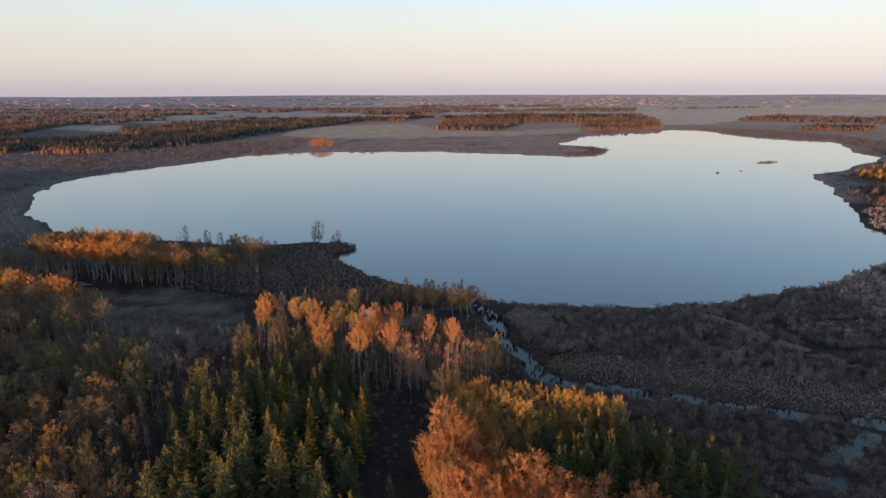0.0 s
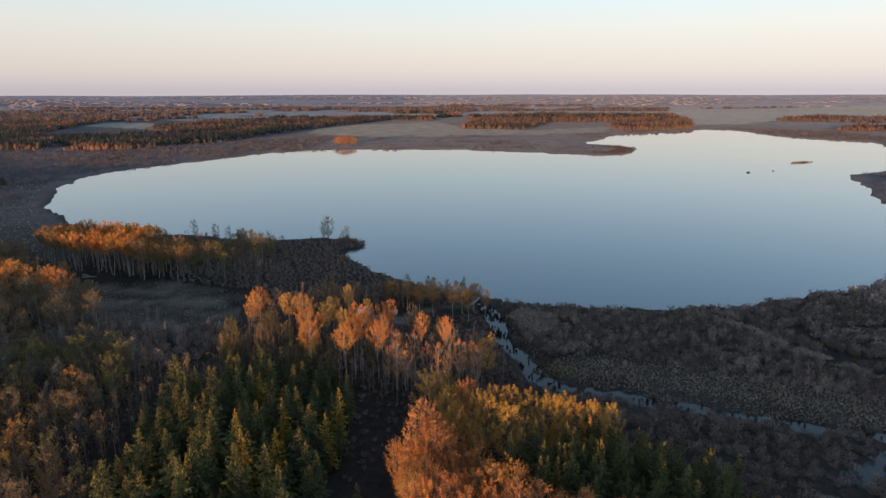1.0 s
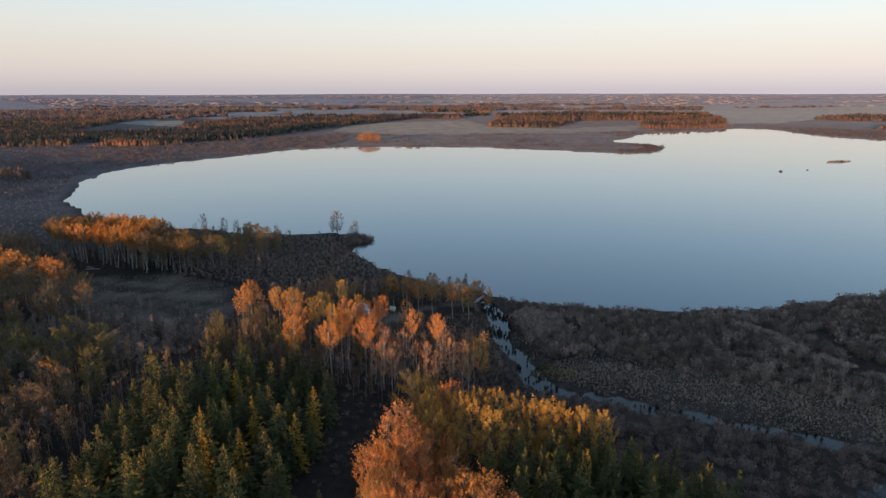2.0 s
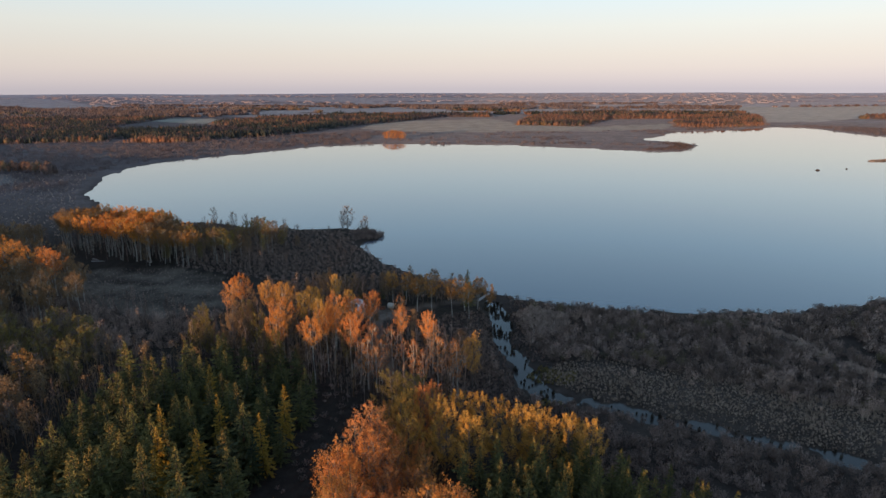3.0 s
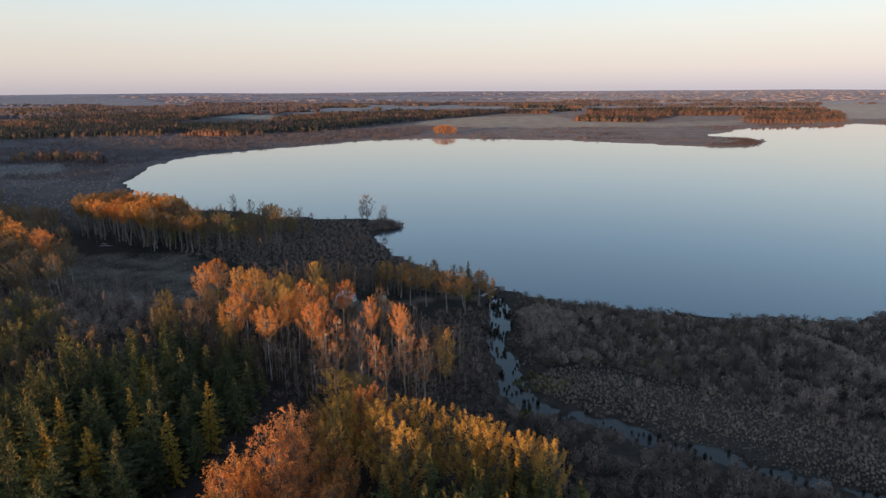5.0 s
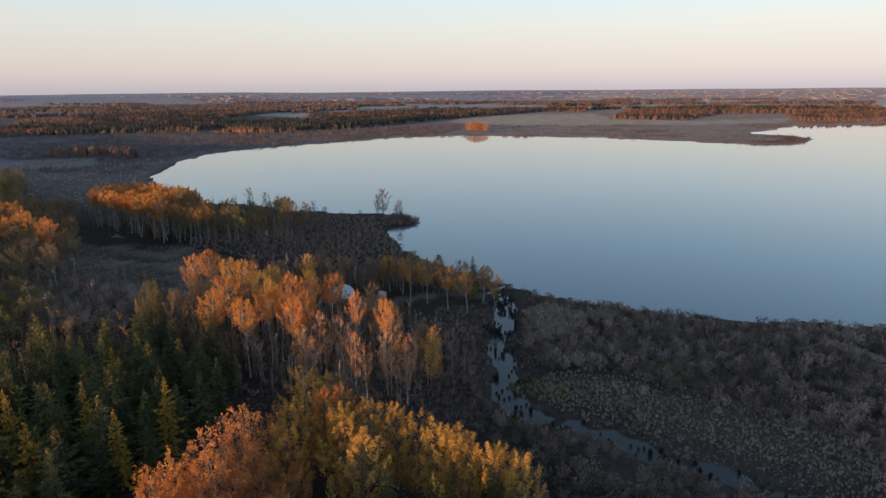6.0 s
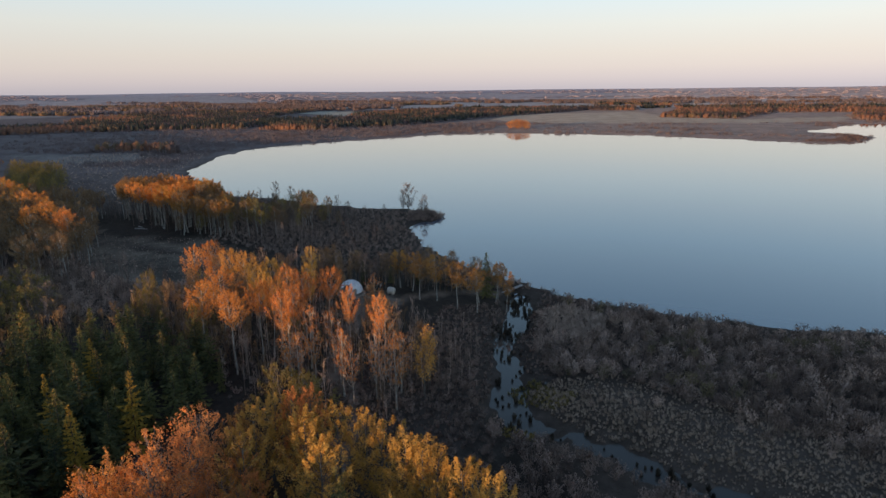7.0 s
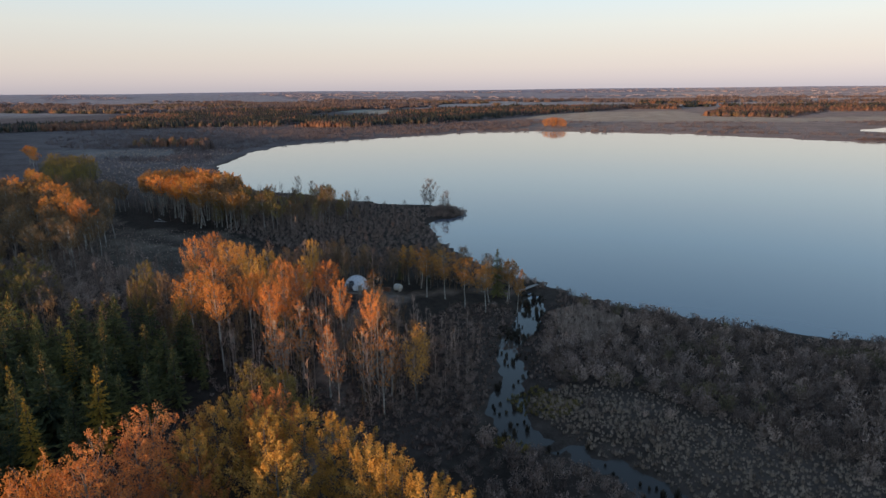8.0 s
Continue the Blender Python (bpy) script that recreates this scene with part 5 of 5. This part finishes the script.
p = spread([(400, 610), (410, 560), (440, 510), (560, 560), (700, 700), (600, 750), (490, 670)], 7.0, rng, 1.0)
scatter("east_shore_aspens", ROUND, p, rng.uniform(0.55, 0.95, len(p)), M_COPPER, "aspen grove in orange leaf on the eastern shore", "woods", rng)
# the bright grove on the far shore
for x, y, h in [(-196, 962, 13), (-190, 966, 14), (-184, 964, 13.5), (-178, 968, 12.5), (-187, 972, 13), (-202, 968, 11), (-172, 964, 10), (-193, 970, 13.5), (-181, 972, 13), (-187, 961, 12.5), (-199, 963, 11.5), (-176, 968, 11.5)]:
    plant("aspen", ROUNDED, x, y, h, 15, "low orange aspen in a lone far-shore grove", "tree", "far-shore grove", leaf=M_ORANGE, r=rng, wide=1.7)
# shore scrub round the lake


def thicket(seed, H, R, n):
    r = np.random.default_rng(seed)
    b = Build()
    base = np.column_stack([r.uniform(-R, R, n), r.uniform(-R, R, n), np.zeros(n)])
    top = base + np.column_stack([r.normal(size=n) * 0.5, r.normal(size=n) * 0.5, H * r.uniform(0.5, 1.1, n)])
    b.strips(base, top, 0.28, r)
    b.leaves((base + top) / 2 + np.array([0, 0, H * 0.15]), 0.75, r, up=2.0)
    return b.arrays()


THICKET = [thicket(s, 3.6, 3.2, 13) for s in range(6)]
belt = []                                    # brush along the edges of the far woods
for poly, gap, *share in WOODS:
    for (x0, y0), (x1, y1) in zip(poly, poly[1:] + poly[:1]):
        t = np.arange(0, 1, 5.5 / math.hypot(x1 - x0, y1 - y0))[:, None]
        belt.append(np.array([(x0, y0)]) + t * np.array([(x1 - x0, y1 - y0)]) + rng.normal(size=(len(t), 2)) * 4.5)
p = np.concatenate(belt)
p = p[~inside(LAKE, p[:, 0], p[:, 1]) & (distance(LAKE, p[:, 0], p[:, 1]) > 4)]
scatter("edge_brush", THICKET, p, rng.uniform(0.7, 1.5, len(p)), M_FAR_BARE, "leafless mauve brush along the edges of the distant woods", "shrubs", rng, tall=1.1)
SHORE_BELT = [(-430, 430), (-640, 520), (-840, 690), (-720, 820), (-620, 870), (-400, 985), (-300, 1130), (-150, 1120), (120, 1180), (290, 1300), (420, 1330), (560, 1420), (720, 1300), (760, 1000),
              (660, 780), (520, 640), (420, 560), (340, 430), (300, 380)]
pts = spread(SHORE_BELT, 5.2, rng, 1.0)
d = distance(LAKE, pts[:, 0], pts[:, 1])
thick = np.where((pts[:, 1] > 780) & (pts[:, 0] > -230) & (pts[:, 0] < 300), 0.03 + 0.4 * (wave(pts[:, 0] * 0.5, pts[:, 1] * 2.0, 45, 52) > 0.35),
                 np.clip(0.9 - d / 420, 0.15, 0.7) * ease(6, 28, d)) * np.clip(0.75 + 0.6 * wave(pts[:, 0], pts[:, 1], 35, 51), 0, 1)
p = pts[~inside(LAKE, pts[:, 0], pts[:, 1]) & (d > 3) & (rng.random(len(pts)) < thick) & ~np.any([inside(f, pts[:, 0], pts[:, 1]) for f in ALL_FIELDS], 0)]
half = wave(p[:, 0], p[:, 1], 80, 53) + 0.4 * rng.normal(size=len(p)) < 1.0
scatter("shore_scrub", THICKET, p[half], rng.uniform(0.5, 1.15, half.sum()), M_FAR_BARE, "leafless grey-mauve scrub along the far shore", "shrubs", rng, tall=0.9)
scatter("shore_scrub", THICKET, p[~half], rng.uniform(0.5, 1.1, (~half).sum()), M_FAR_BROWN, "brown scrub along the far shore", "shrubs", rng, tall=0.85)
p = spread([(150, 835), (205, 845), (230, 890), (228, 940), (205, 960), (212, 905), (190, 865)], 4.5, rng, 1.0)
scatter("spit_brush", THICKET, p, rng.uniform(0.5, 0.95, len(p)), M_FAR_BROWN, "russet brush on the low spit", "shrubs", rng)
# country out to the horizon
a = rng.uniform(radians(-56), radians(80), 16000)
d = 1900 * (4450 / 1900) ** rng.random(16000)
p = np.column_stack([30 - np.sin(a) * d, 20 + np.cos(a) * d])
m = (plain(p[:, 0], p[:, 1]) < -0.02) & ~np.any([inside(f, p[:, 0], p[:, 1]) for f in ALL_FIELDS], 0)
p = p[m]
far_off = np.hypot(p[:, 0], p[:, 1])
# woods past about 3150 m take the pale colour that stands for haze
whitened = far_off + 250 * rng.normal(size=len(p)) > 3150
whitened &= rng.random(len(p)) < 0.6
scatter("horizon_woods", CLUMP, p[whitened], rng.uniform(0.6, 1.25, whitened.sum()), M_HORIZON, "bare woods on the horizon, haze in their colour", "woods", rng,
        tall=np.interp(far_off[whitened], [2600, 3400, 4700], [1.0, 0.7, 0.3]))
p, far_off = p[far_off < 3300], far_off[far_off < 3300]
sel = (wave(p[:, 0] * 0.6, p[:, 1], 260, 71) * 0.5 + 0.5 + rng.normal(size=len(p)) * 0.08) * np.interp(far_off, [2250, 2700], [1.0, 0.65])
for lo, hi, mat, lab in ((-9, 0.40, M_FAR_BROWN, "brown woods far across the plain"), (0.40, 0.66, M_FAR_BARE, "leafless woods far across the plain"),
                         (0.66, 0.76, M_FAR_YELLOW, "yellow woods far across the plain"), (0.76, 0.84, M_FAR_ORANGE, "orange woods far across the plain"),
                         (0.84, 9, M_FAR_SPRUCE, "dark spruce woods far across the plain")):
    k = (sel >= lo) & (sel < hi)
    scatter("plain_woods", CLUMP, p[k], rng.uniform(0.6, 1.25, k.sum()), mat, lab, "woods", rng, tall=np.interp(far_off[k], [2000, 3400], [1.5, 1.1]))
# unseen woods where the camera comes from, added to cast shade over the land
# low young growth in the middle lets sun through, tall trees on both sides
LOW = [(-148, -300), (2, -300), (5, 40), (13, 78), (-10, 78), (-60, 66), (-90, 66), (-120, 72), (-148, 60)]
SHADE_WOODS = [(-520, -420), (260, -420), (300, -20), (150, 55), (95, 66), (40, 78), (-20, 74), (-60, 66), (-120, 70), (-165, 110), (-190, 165), (-255, 205), (-330, 215),
        (-430, 240), (-440, 345), (-800, 535), (-1200, 740), (-1200, 0)]
# dense belts out of view that deepen the shade
EDGE = [[(-150, 90), (-165, 110), (-240, 130), (-220, 40), (-150, 10)], [(6, 40), (15, 76), (44, 76), (95, 66), (150, 50), (150, 10), (6, 10)], [(-165, 110), (-190, 165), (-255, 205), (-430, 240), (-430, 190), (-240, 130)],
        [(-440, 345), (-800, 535), (-1200, 740), (-1200, 640), (-800, 470), (-440, 270)]]
FRINGE = [(-140, 178), (-190, 200), (-270, 236), (-300, 226), (-200, 178), (-150, 158)]
p = np.concatenate([spread(SHADE_WOODS, 19.0, rng, 1.0)] + [spread(e, 6.0, rng, 1.0) for e in EDGE] + [spread(FRINGE, 4.5, rng, 1.0), spread([(-70, -70), (3, -70), (4, 40), (10, 76), (-60, 64)], 9.0, rng, 1.0)])
low = inside(LOW, p[:, 0], p[:, 1])
k = rng.random(len(p)) < 0.5
size = rng.uniform(0.95, 1.3, len(p)) * np.where(low, np.where(p[:, 0] > -62, 0.42, 0.75), np.where(inside(FRINGE, p[:, 0], p[:, 1]), 0.88, np.where((p[:, 0] < -148) & (p[:, 1] < 150), 1.2, 1.0)))
BEHIND = [far_tree(s + 120, 15, 4.4, 14, "round", 0.4) for s in range(4)]
BELOW = [far_tree(s + 140, 15, 3.6, 320, "round", 0.15, body=False) for s in range(5)]
BELOW_SPIRE = [far_tree(s + 150, 15, 2.6, 220, "spire", 0.26, body=False) for s in range(5)]
under = (np.hypot(p[:, 0] - 35, p[:, 1] - 25) < 105)
for mask, shapes, mat, lab in ((k & ~under, BEHIND, M_DULL, "unseen brown aspen wood added to cast shade"), (~k & ~under, [far_tree(s + 170, 15, 3.4, 6, "spire") for s in range(4)], M_SPRUCE, "unseen spruce wood added to cast shade"),
                               (k & under, BELOW, M_DULL, "unseen brown aspen wood added under the flight path"), (~k & under, BELOW_SPIRE, M_SPRUCE, "unseen spruce wood added under the flight path")):
    scatter("home_woods", shapes, p[mask], size[mask], mat, lab, "woods", rng, tall=1.0)

# ---- the camp and small things ----
M_CANVAS = surface("white_canvas", (0.78, 0.79, 0.81), (0.88, 0.88, 0.89), scale=0.8, fine=5, rough=0.6, bump=0.1)
M_CLEAR = surface("dark_vinyl_window", (0.04, 0.045, 0.05), (0.09, 0.095, 0.10), rough=0.2, bump=0.0)
M_PLANK = surface("weathered_planks", (0.20, 0.17, 0.14), (0.42, 0.37, 0.32), scale=2.0, fine=15)
M_PALE_PLANK = surface("frosted_planks", (0.34, 0.32, 0.30), (0.52, 0.49, 0.46), scale=2.0, fine=15)
M_LOG = surface("cut_firewood", (0.11, 0.05, 0.03), (0.27, 0.12, 0.065), scale=3.0, fine=20)
M_CREAM = surface("cream_plastic", (0.55, 0.50, 0.42), (0.72, 0.67, 0.58), scale=1.5, fine=9, rough=0.5)
M_DARK = surface("dark_stained_boards", (0.03, 0.027, 0.025), (0.07, 0.06, 0.055), scale=2.0, fine=14)
M_STEEL = surface("galvanised_steel", (0.30, 0.30, 0.31), (0.48, 0.48, 0.49), scale=4.0, fine=30, rough=0.4, metal=0.8)


def box_mesh(name, sx, sy, sz, material, bevel=0.02):
    bm = bmesh.new()
    bmesh.ops.create_cube(bm, size=1)
    bmesh.ops.scale(bm, vec=(sx, sy, sz), verts=bm.verts)
    bmesh.ops.bevel(bm, geom=bm.edges[:], offset=bevel, segments=1, affect="EDGES")
    me = bpy.data.meshes.new(name)
    bm.to_mesh(me)
    bm.free()
    me.materials.append(material)
    return me


def put(name, me, parent, x, y, z, rx=0, ry=0, rz=0, label=""):
    ob = part(name, me, parent, label)
    ob.matrix_basis = pose(x, y, z, rx, ry, rz)
    return ob


def dome_tent(x, y, radius):
    """A geodesic dome tent on a round wooden deck."""
    z = float(level(x, y)[0])
    tent = tagged(new("dome_tent"), "white geodesic dome tent on a low wooden deck", "tent")
    tent.matrix_basis = pose(x, y, z, 0, 0, 20)
    bm = bmesh.new()
    bmesh.ops.create_cone(bm, cap_ends=True, segments=16, radius1=radius * 1.22, radius2=radius * 1.22, depth=0.5)
    bmesh.ops.translate(bm, vec=(0, 0, 0.2), verts=bm.verts)
    me = bpy.data.meshes.new("deck")
    bm.to_mesh(me)
    bm.free()
    me.materials.append(M_PLANK)
    part("deck", me, tent, "weathered wooden deck")
    bm = bmesh.new()
    bmesh.ops.create_icosphere(bm, subdivisions=3, radius=radius)
    bmesh.ops.delete(bm, geom=[v for v in bm.verts if v.co.z < -0.1 * radius], context="VERTS")
    bmesh.ops.translate(bm, vec=(0, 0, 0.45 + 0.12 * radius), verts=bm.verts)
    bm.faces.ensure_lookup_table()
    south = [f for f in bm.faces if f.calc_center_median().y < -0.62 * radius and 0.9 < f.calc_center_median().z < 0.95 * radius and abs(f.calc_center_median().x + 1.2) < 1.0]
    clear = bmesh.new()
    for f in south:
        clear.faces.new([clear.verts.new(v.co * 1.006) for v in f.verts])
    me = bpy.data.meshes.new("window")
    clear.to_mesh(me)
    clear.free()
    me.materials.append(M_CLEAR)
    cover_me = bpy.data.meshes.new("cover")
    edges = [(e.verts[0].co.copy(), e.verts[1].co.copy()) for e in bm.edges]
    bm.to_mesh(cover_me)
    bm.free()
    cover_me.materials.append(M_CANVAS)
    part("cover", cover_me, tent, "taut white canvas facets")
    if len(me.polygons):
        part("window", me, tent, "clear vinyl window panel")
    bars = Build()
    for a, b in edges:
        bars.tube([a * 1.004, b * 1.004], [0.02, 0.02], 3)
    part("frame", bars.mesh("dome_frame", M_STEEL), tent, "thin steel struts")
    door = put("door", box_mesh("door", 0.95, 0.12, 1.95, M_PLANK), tent, radius * 0.5, -radius * 0.93, 1.42, 0, 0, 28, "plank door")
    put("handle", box_mesh("handle", 0.05, 0.06, 0.2, M_STEEL, 0.01), door, 0.36, -0.09, 0.0, label="steel handle")
    put("step", box_mesh("step", 1.4, 0.5, 0.2, M_PLANK), tent, radius * 0.62, -radius * 1.3, 0.1, 0, 0, 28)
    return tent


dome_tent(-28.6, 218.2, 3.3)


def round_tank(x, y):
    z = float(level(x, y)[0])
    tank = tagged(new("water_tank"), "small cream-white round tank lying in a clearing", "tank")
    tank.matrix_basis = pose(x, y, z, 0, 0, -10)
    b = Build()
    prof = [(-1.1, 0.05), (-1.06, 0.55), (-0.9, 0.86), (-0.6, 0.95), (0.6, 0.95), (0.9, 0.86), (1.06, 0.55), (1.1, 0.05)]
    b.tube([(px, 0, 1.15) for px, _ in prof], [pr for _, pr in prof], 18)
    part("shell", b.mesh("tank_shell", M_CREAM, smooth=True), tank)
    for sx in (-0.6, 0.6):
        put("cradle", box_mesh("cradle", 0.18, 1.5, 0.5, M_PLANK), tank, sx, 0, 0.2)
    lid = Build()
    lid.tube([(0, 0, 2.05), (0, 0, 2.2)], [0.24, 0.2], 12)
    part("lid", lid.mesh("tank_lid", M_STEEL), tank)


round_tank(-18.2, 222.6)


def firewood(x, y):
    z = float(level(x, y)[0])
    pile = tagged(new("firewood_stack"), "stack of split reddish firewood beside the tank", "firewood")
    pile.matrix_basis = pose(x, y, z, 0, 0, 25)
    log = Build()
    log.tube([(0, -0.25, 0), (0, 0.25, 0)], [0.11, 0.11], 6)
    log.add([(0.11 * math.cos(a), s * 0.25, 0.11 * math.sin(a)) for s in (-1, 1) for a in np.linspace(0, 2 * np.pi, 6, endpoint=False)],
            tri=[(0, 1, 2), (0, 2, 3), (0, 3, 4), (0, 4, 5), (6, 8, 7), (6, 9, 8), (6, 10, 9), (6, 11, 10)])
    me = log.mesh("log", M_LOG)
    for row in range(6):
        for k in range(9 - row % 2):
            put("log", me, pile, -1.3 + k * 0.22 + (row % 2) * 0.11 + rng.normal() * 0.012, rng.normal() * 0.03, 0.10 + row * 0.195, 0, rng.uniform(0, 360), 0)


firewood(-20.2, 221.0)


def boardwalk(a, b, width):
    """Planks on two rails, from the bank out to the lake."""
    a, b = Vector(a), Vector(b)
    walkway = tagged(new("boardwalk"), "pale plank boardwalk leading over the bank to the lake", "boardwalk")
    d = b - a
    walkway.matrix_basis = Matrix.Translation((a.x, a.y, 0.75)) @ pose(0, 0, 0, 0, 0, math.degrees(math.atan2(d.y, d.x)))
    n = int(d.length / 0.24)
    me = box_mesh("plank", 0.21, width, 0.05, M_PALE_PLANK, 0.008)
    for k in range(n):
        put("plank", me, walkway, 0.12 + k * 0.24, rng.normal() * 0.015, 0.1, 0, 0, rng.normal() * 0.6)
    for s in (-1, 1):
        put("rail", box_mesh("rail", d.length, 0.08, 0.14, M_PLANK), walkway, d.length / 2, s * width * 0.38, 0.0)
    post = box_mesh("post", 0.12, 0.12, 1.6, M_PLANK)
    for k in range(4):
        for s in (-1, 1):
            put("post", post, walkway, 0.4 + k * (d.length - 0.8) / 3, s * (width / 2 - 0.02), -0.5)


boardwalk((10.0, 238.4), (13.2, 247.5), 1.15)


def shed(x, y):
    z = float(level(x, y)[0])
    hut = tagged(new("shed"), "small dark-stained shed at the edge of the trees", "shed")
    hut.matrix_basis = pose(x, y, z, 0, 0, -30)
    part_wall = [(3.2, 0.12, 2.2, 0, -1.2, 0), (3.2, 0.12, 2.2, 0, 1.2, 0), (0.12, 2.28, 2.2, -1.54, 0, 0), (0.12, 2.28, 2.2, 1.54, 0, 0)]
    for sx, sy, sz, px, py, _ in part_wall:
        put("wall", box_mesh("wall", sx, sy, sz, M_DARK), hut, px, py, 1.1)
    for s in (-1, 1):
        put("roof", box_mesh("roof", 3.7, 1.62, 0.08, M_DARK), hut, 0, s * 0.72, 2.52, s * -24)
    door = put("door", box_mesh("door", 0.85, 0.06, 1.9, M_PALE_PLANK), hut, 0.3, -1.29, 1.0, label="pale door")
    put("handle", box_mesh("handle", 0.05, 0.05, 0.16, M_STEEL, 0.01), door, 0.33, -0.05, 0.0, label="steel handle")


shed(-141.5, 331.5)

# reed island, lodge and drift in the lake
p = spread([(369, 742), (378, 738), (392, 746), (405, 760), (396, 764), (380, 752)], 2.3, rng, 1.0)
reed_island = scatter("reed_island", TUFT, p, rng.uniform(1.4, 2.4, len(p)), M_SEDGE, "low reed island in the lake", "reeds", rng, zs=np.full(len(p), -0.1))


def lodge(x, y, r0, label):
    """A heap of sticks and mud standing out of the water."""
    b = Build()
    r = np.random.default_rng(int(x))
    n = 90
    az, e = r.uniform(0, 6.283, n), np.sqrt(r.random(n))
    c = np.column_stack([np.cos(az) * e * r0, np.sin(az) * e * r0, (1 - e ** 2) * r0 * 0.62])
    d = np.column_stack([np.cos(az), np.sin(az), -0.5 + r.normal(size=n) * 0.3]) * r.uniform(0.4, 0.9, (n, 1))
    b.strips(c - d * 0.5, c + d * 0.5, 0.08, r)
    ob = new("beaver_lodge", None)
    ob.matrix_basis = pose(x, y, 0)
    part("sticks", b.mesh("lodge_sticks", M_BARK_DARK), ob)
    m = Build()
    m.tube([(0, 0, -0.4), (0, 0, 0.1), (0, 0, r0 * 0.45), (0, 0, r0 * 0.58)], [r0 * 1.05, r0, r0 * 0.5, 0.05], 10)
    part("mound", m.mesh("lodge_mound", M_BARK_DARK), ob)
    return tagged(ob, label, "lodge")


lodge(288, 656, 2.0, "dark heap of sticks standing out of the lake")
lodge(319, 670, 1.1, "small low heap of sticks in the lake")


def fallen_log(x, y, length, turn):
    """A weathered trunk lying on the ground, with broken branch stubs."""
    z = float(level(x, y)[0])
    trunk = tagged(new("fallen_log"), "pale weathered log lying at the meadow's edge", "log", "fallen logs")
    trunk.matrix_basis = pose(x, y, z, 0, 0, turn)
    b = Build()
    b.tube([(-length / 2, 0, 0.2), (-length / 6, 0.12, 0.22), (length / 5, 0.05, 0.2), (length / 2, -0.1, 0.16)], [0.24, 0.21, 0.17, 0.1], 8)
    part("trunk", b.mesh("log_trunk", M_PALE_PLANK, smooth=True), trunk)
    stub = Build()
    stub.tube([(0, 0, 0.25), (0.2, 0.35, 0.6)], [0.06, 0.02], 5)
    part("stub", stub.mesh("log_stub", M_PALE_PLANK), trunk)


fallen_log(-160, 266, 6.0, 10)
fallen_log(-163, 268.5, 4.5, -20)
fallen_log(-62, 338, 5.0, 35)
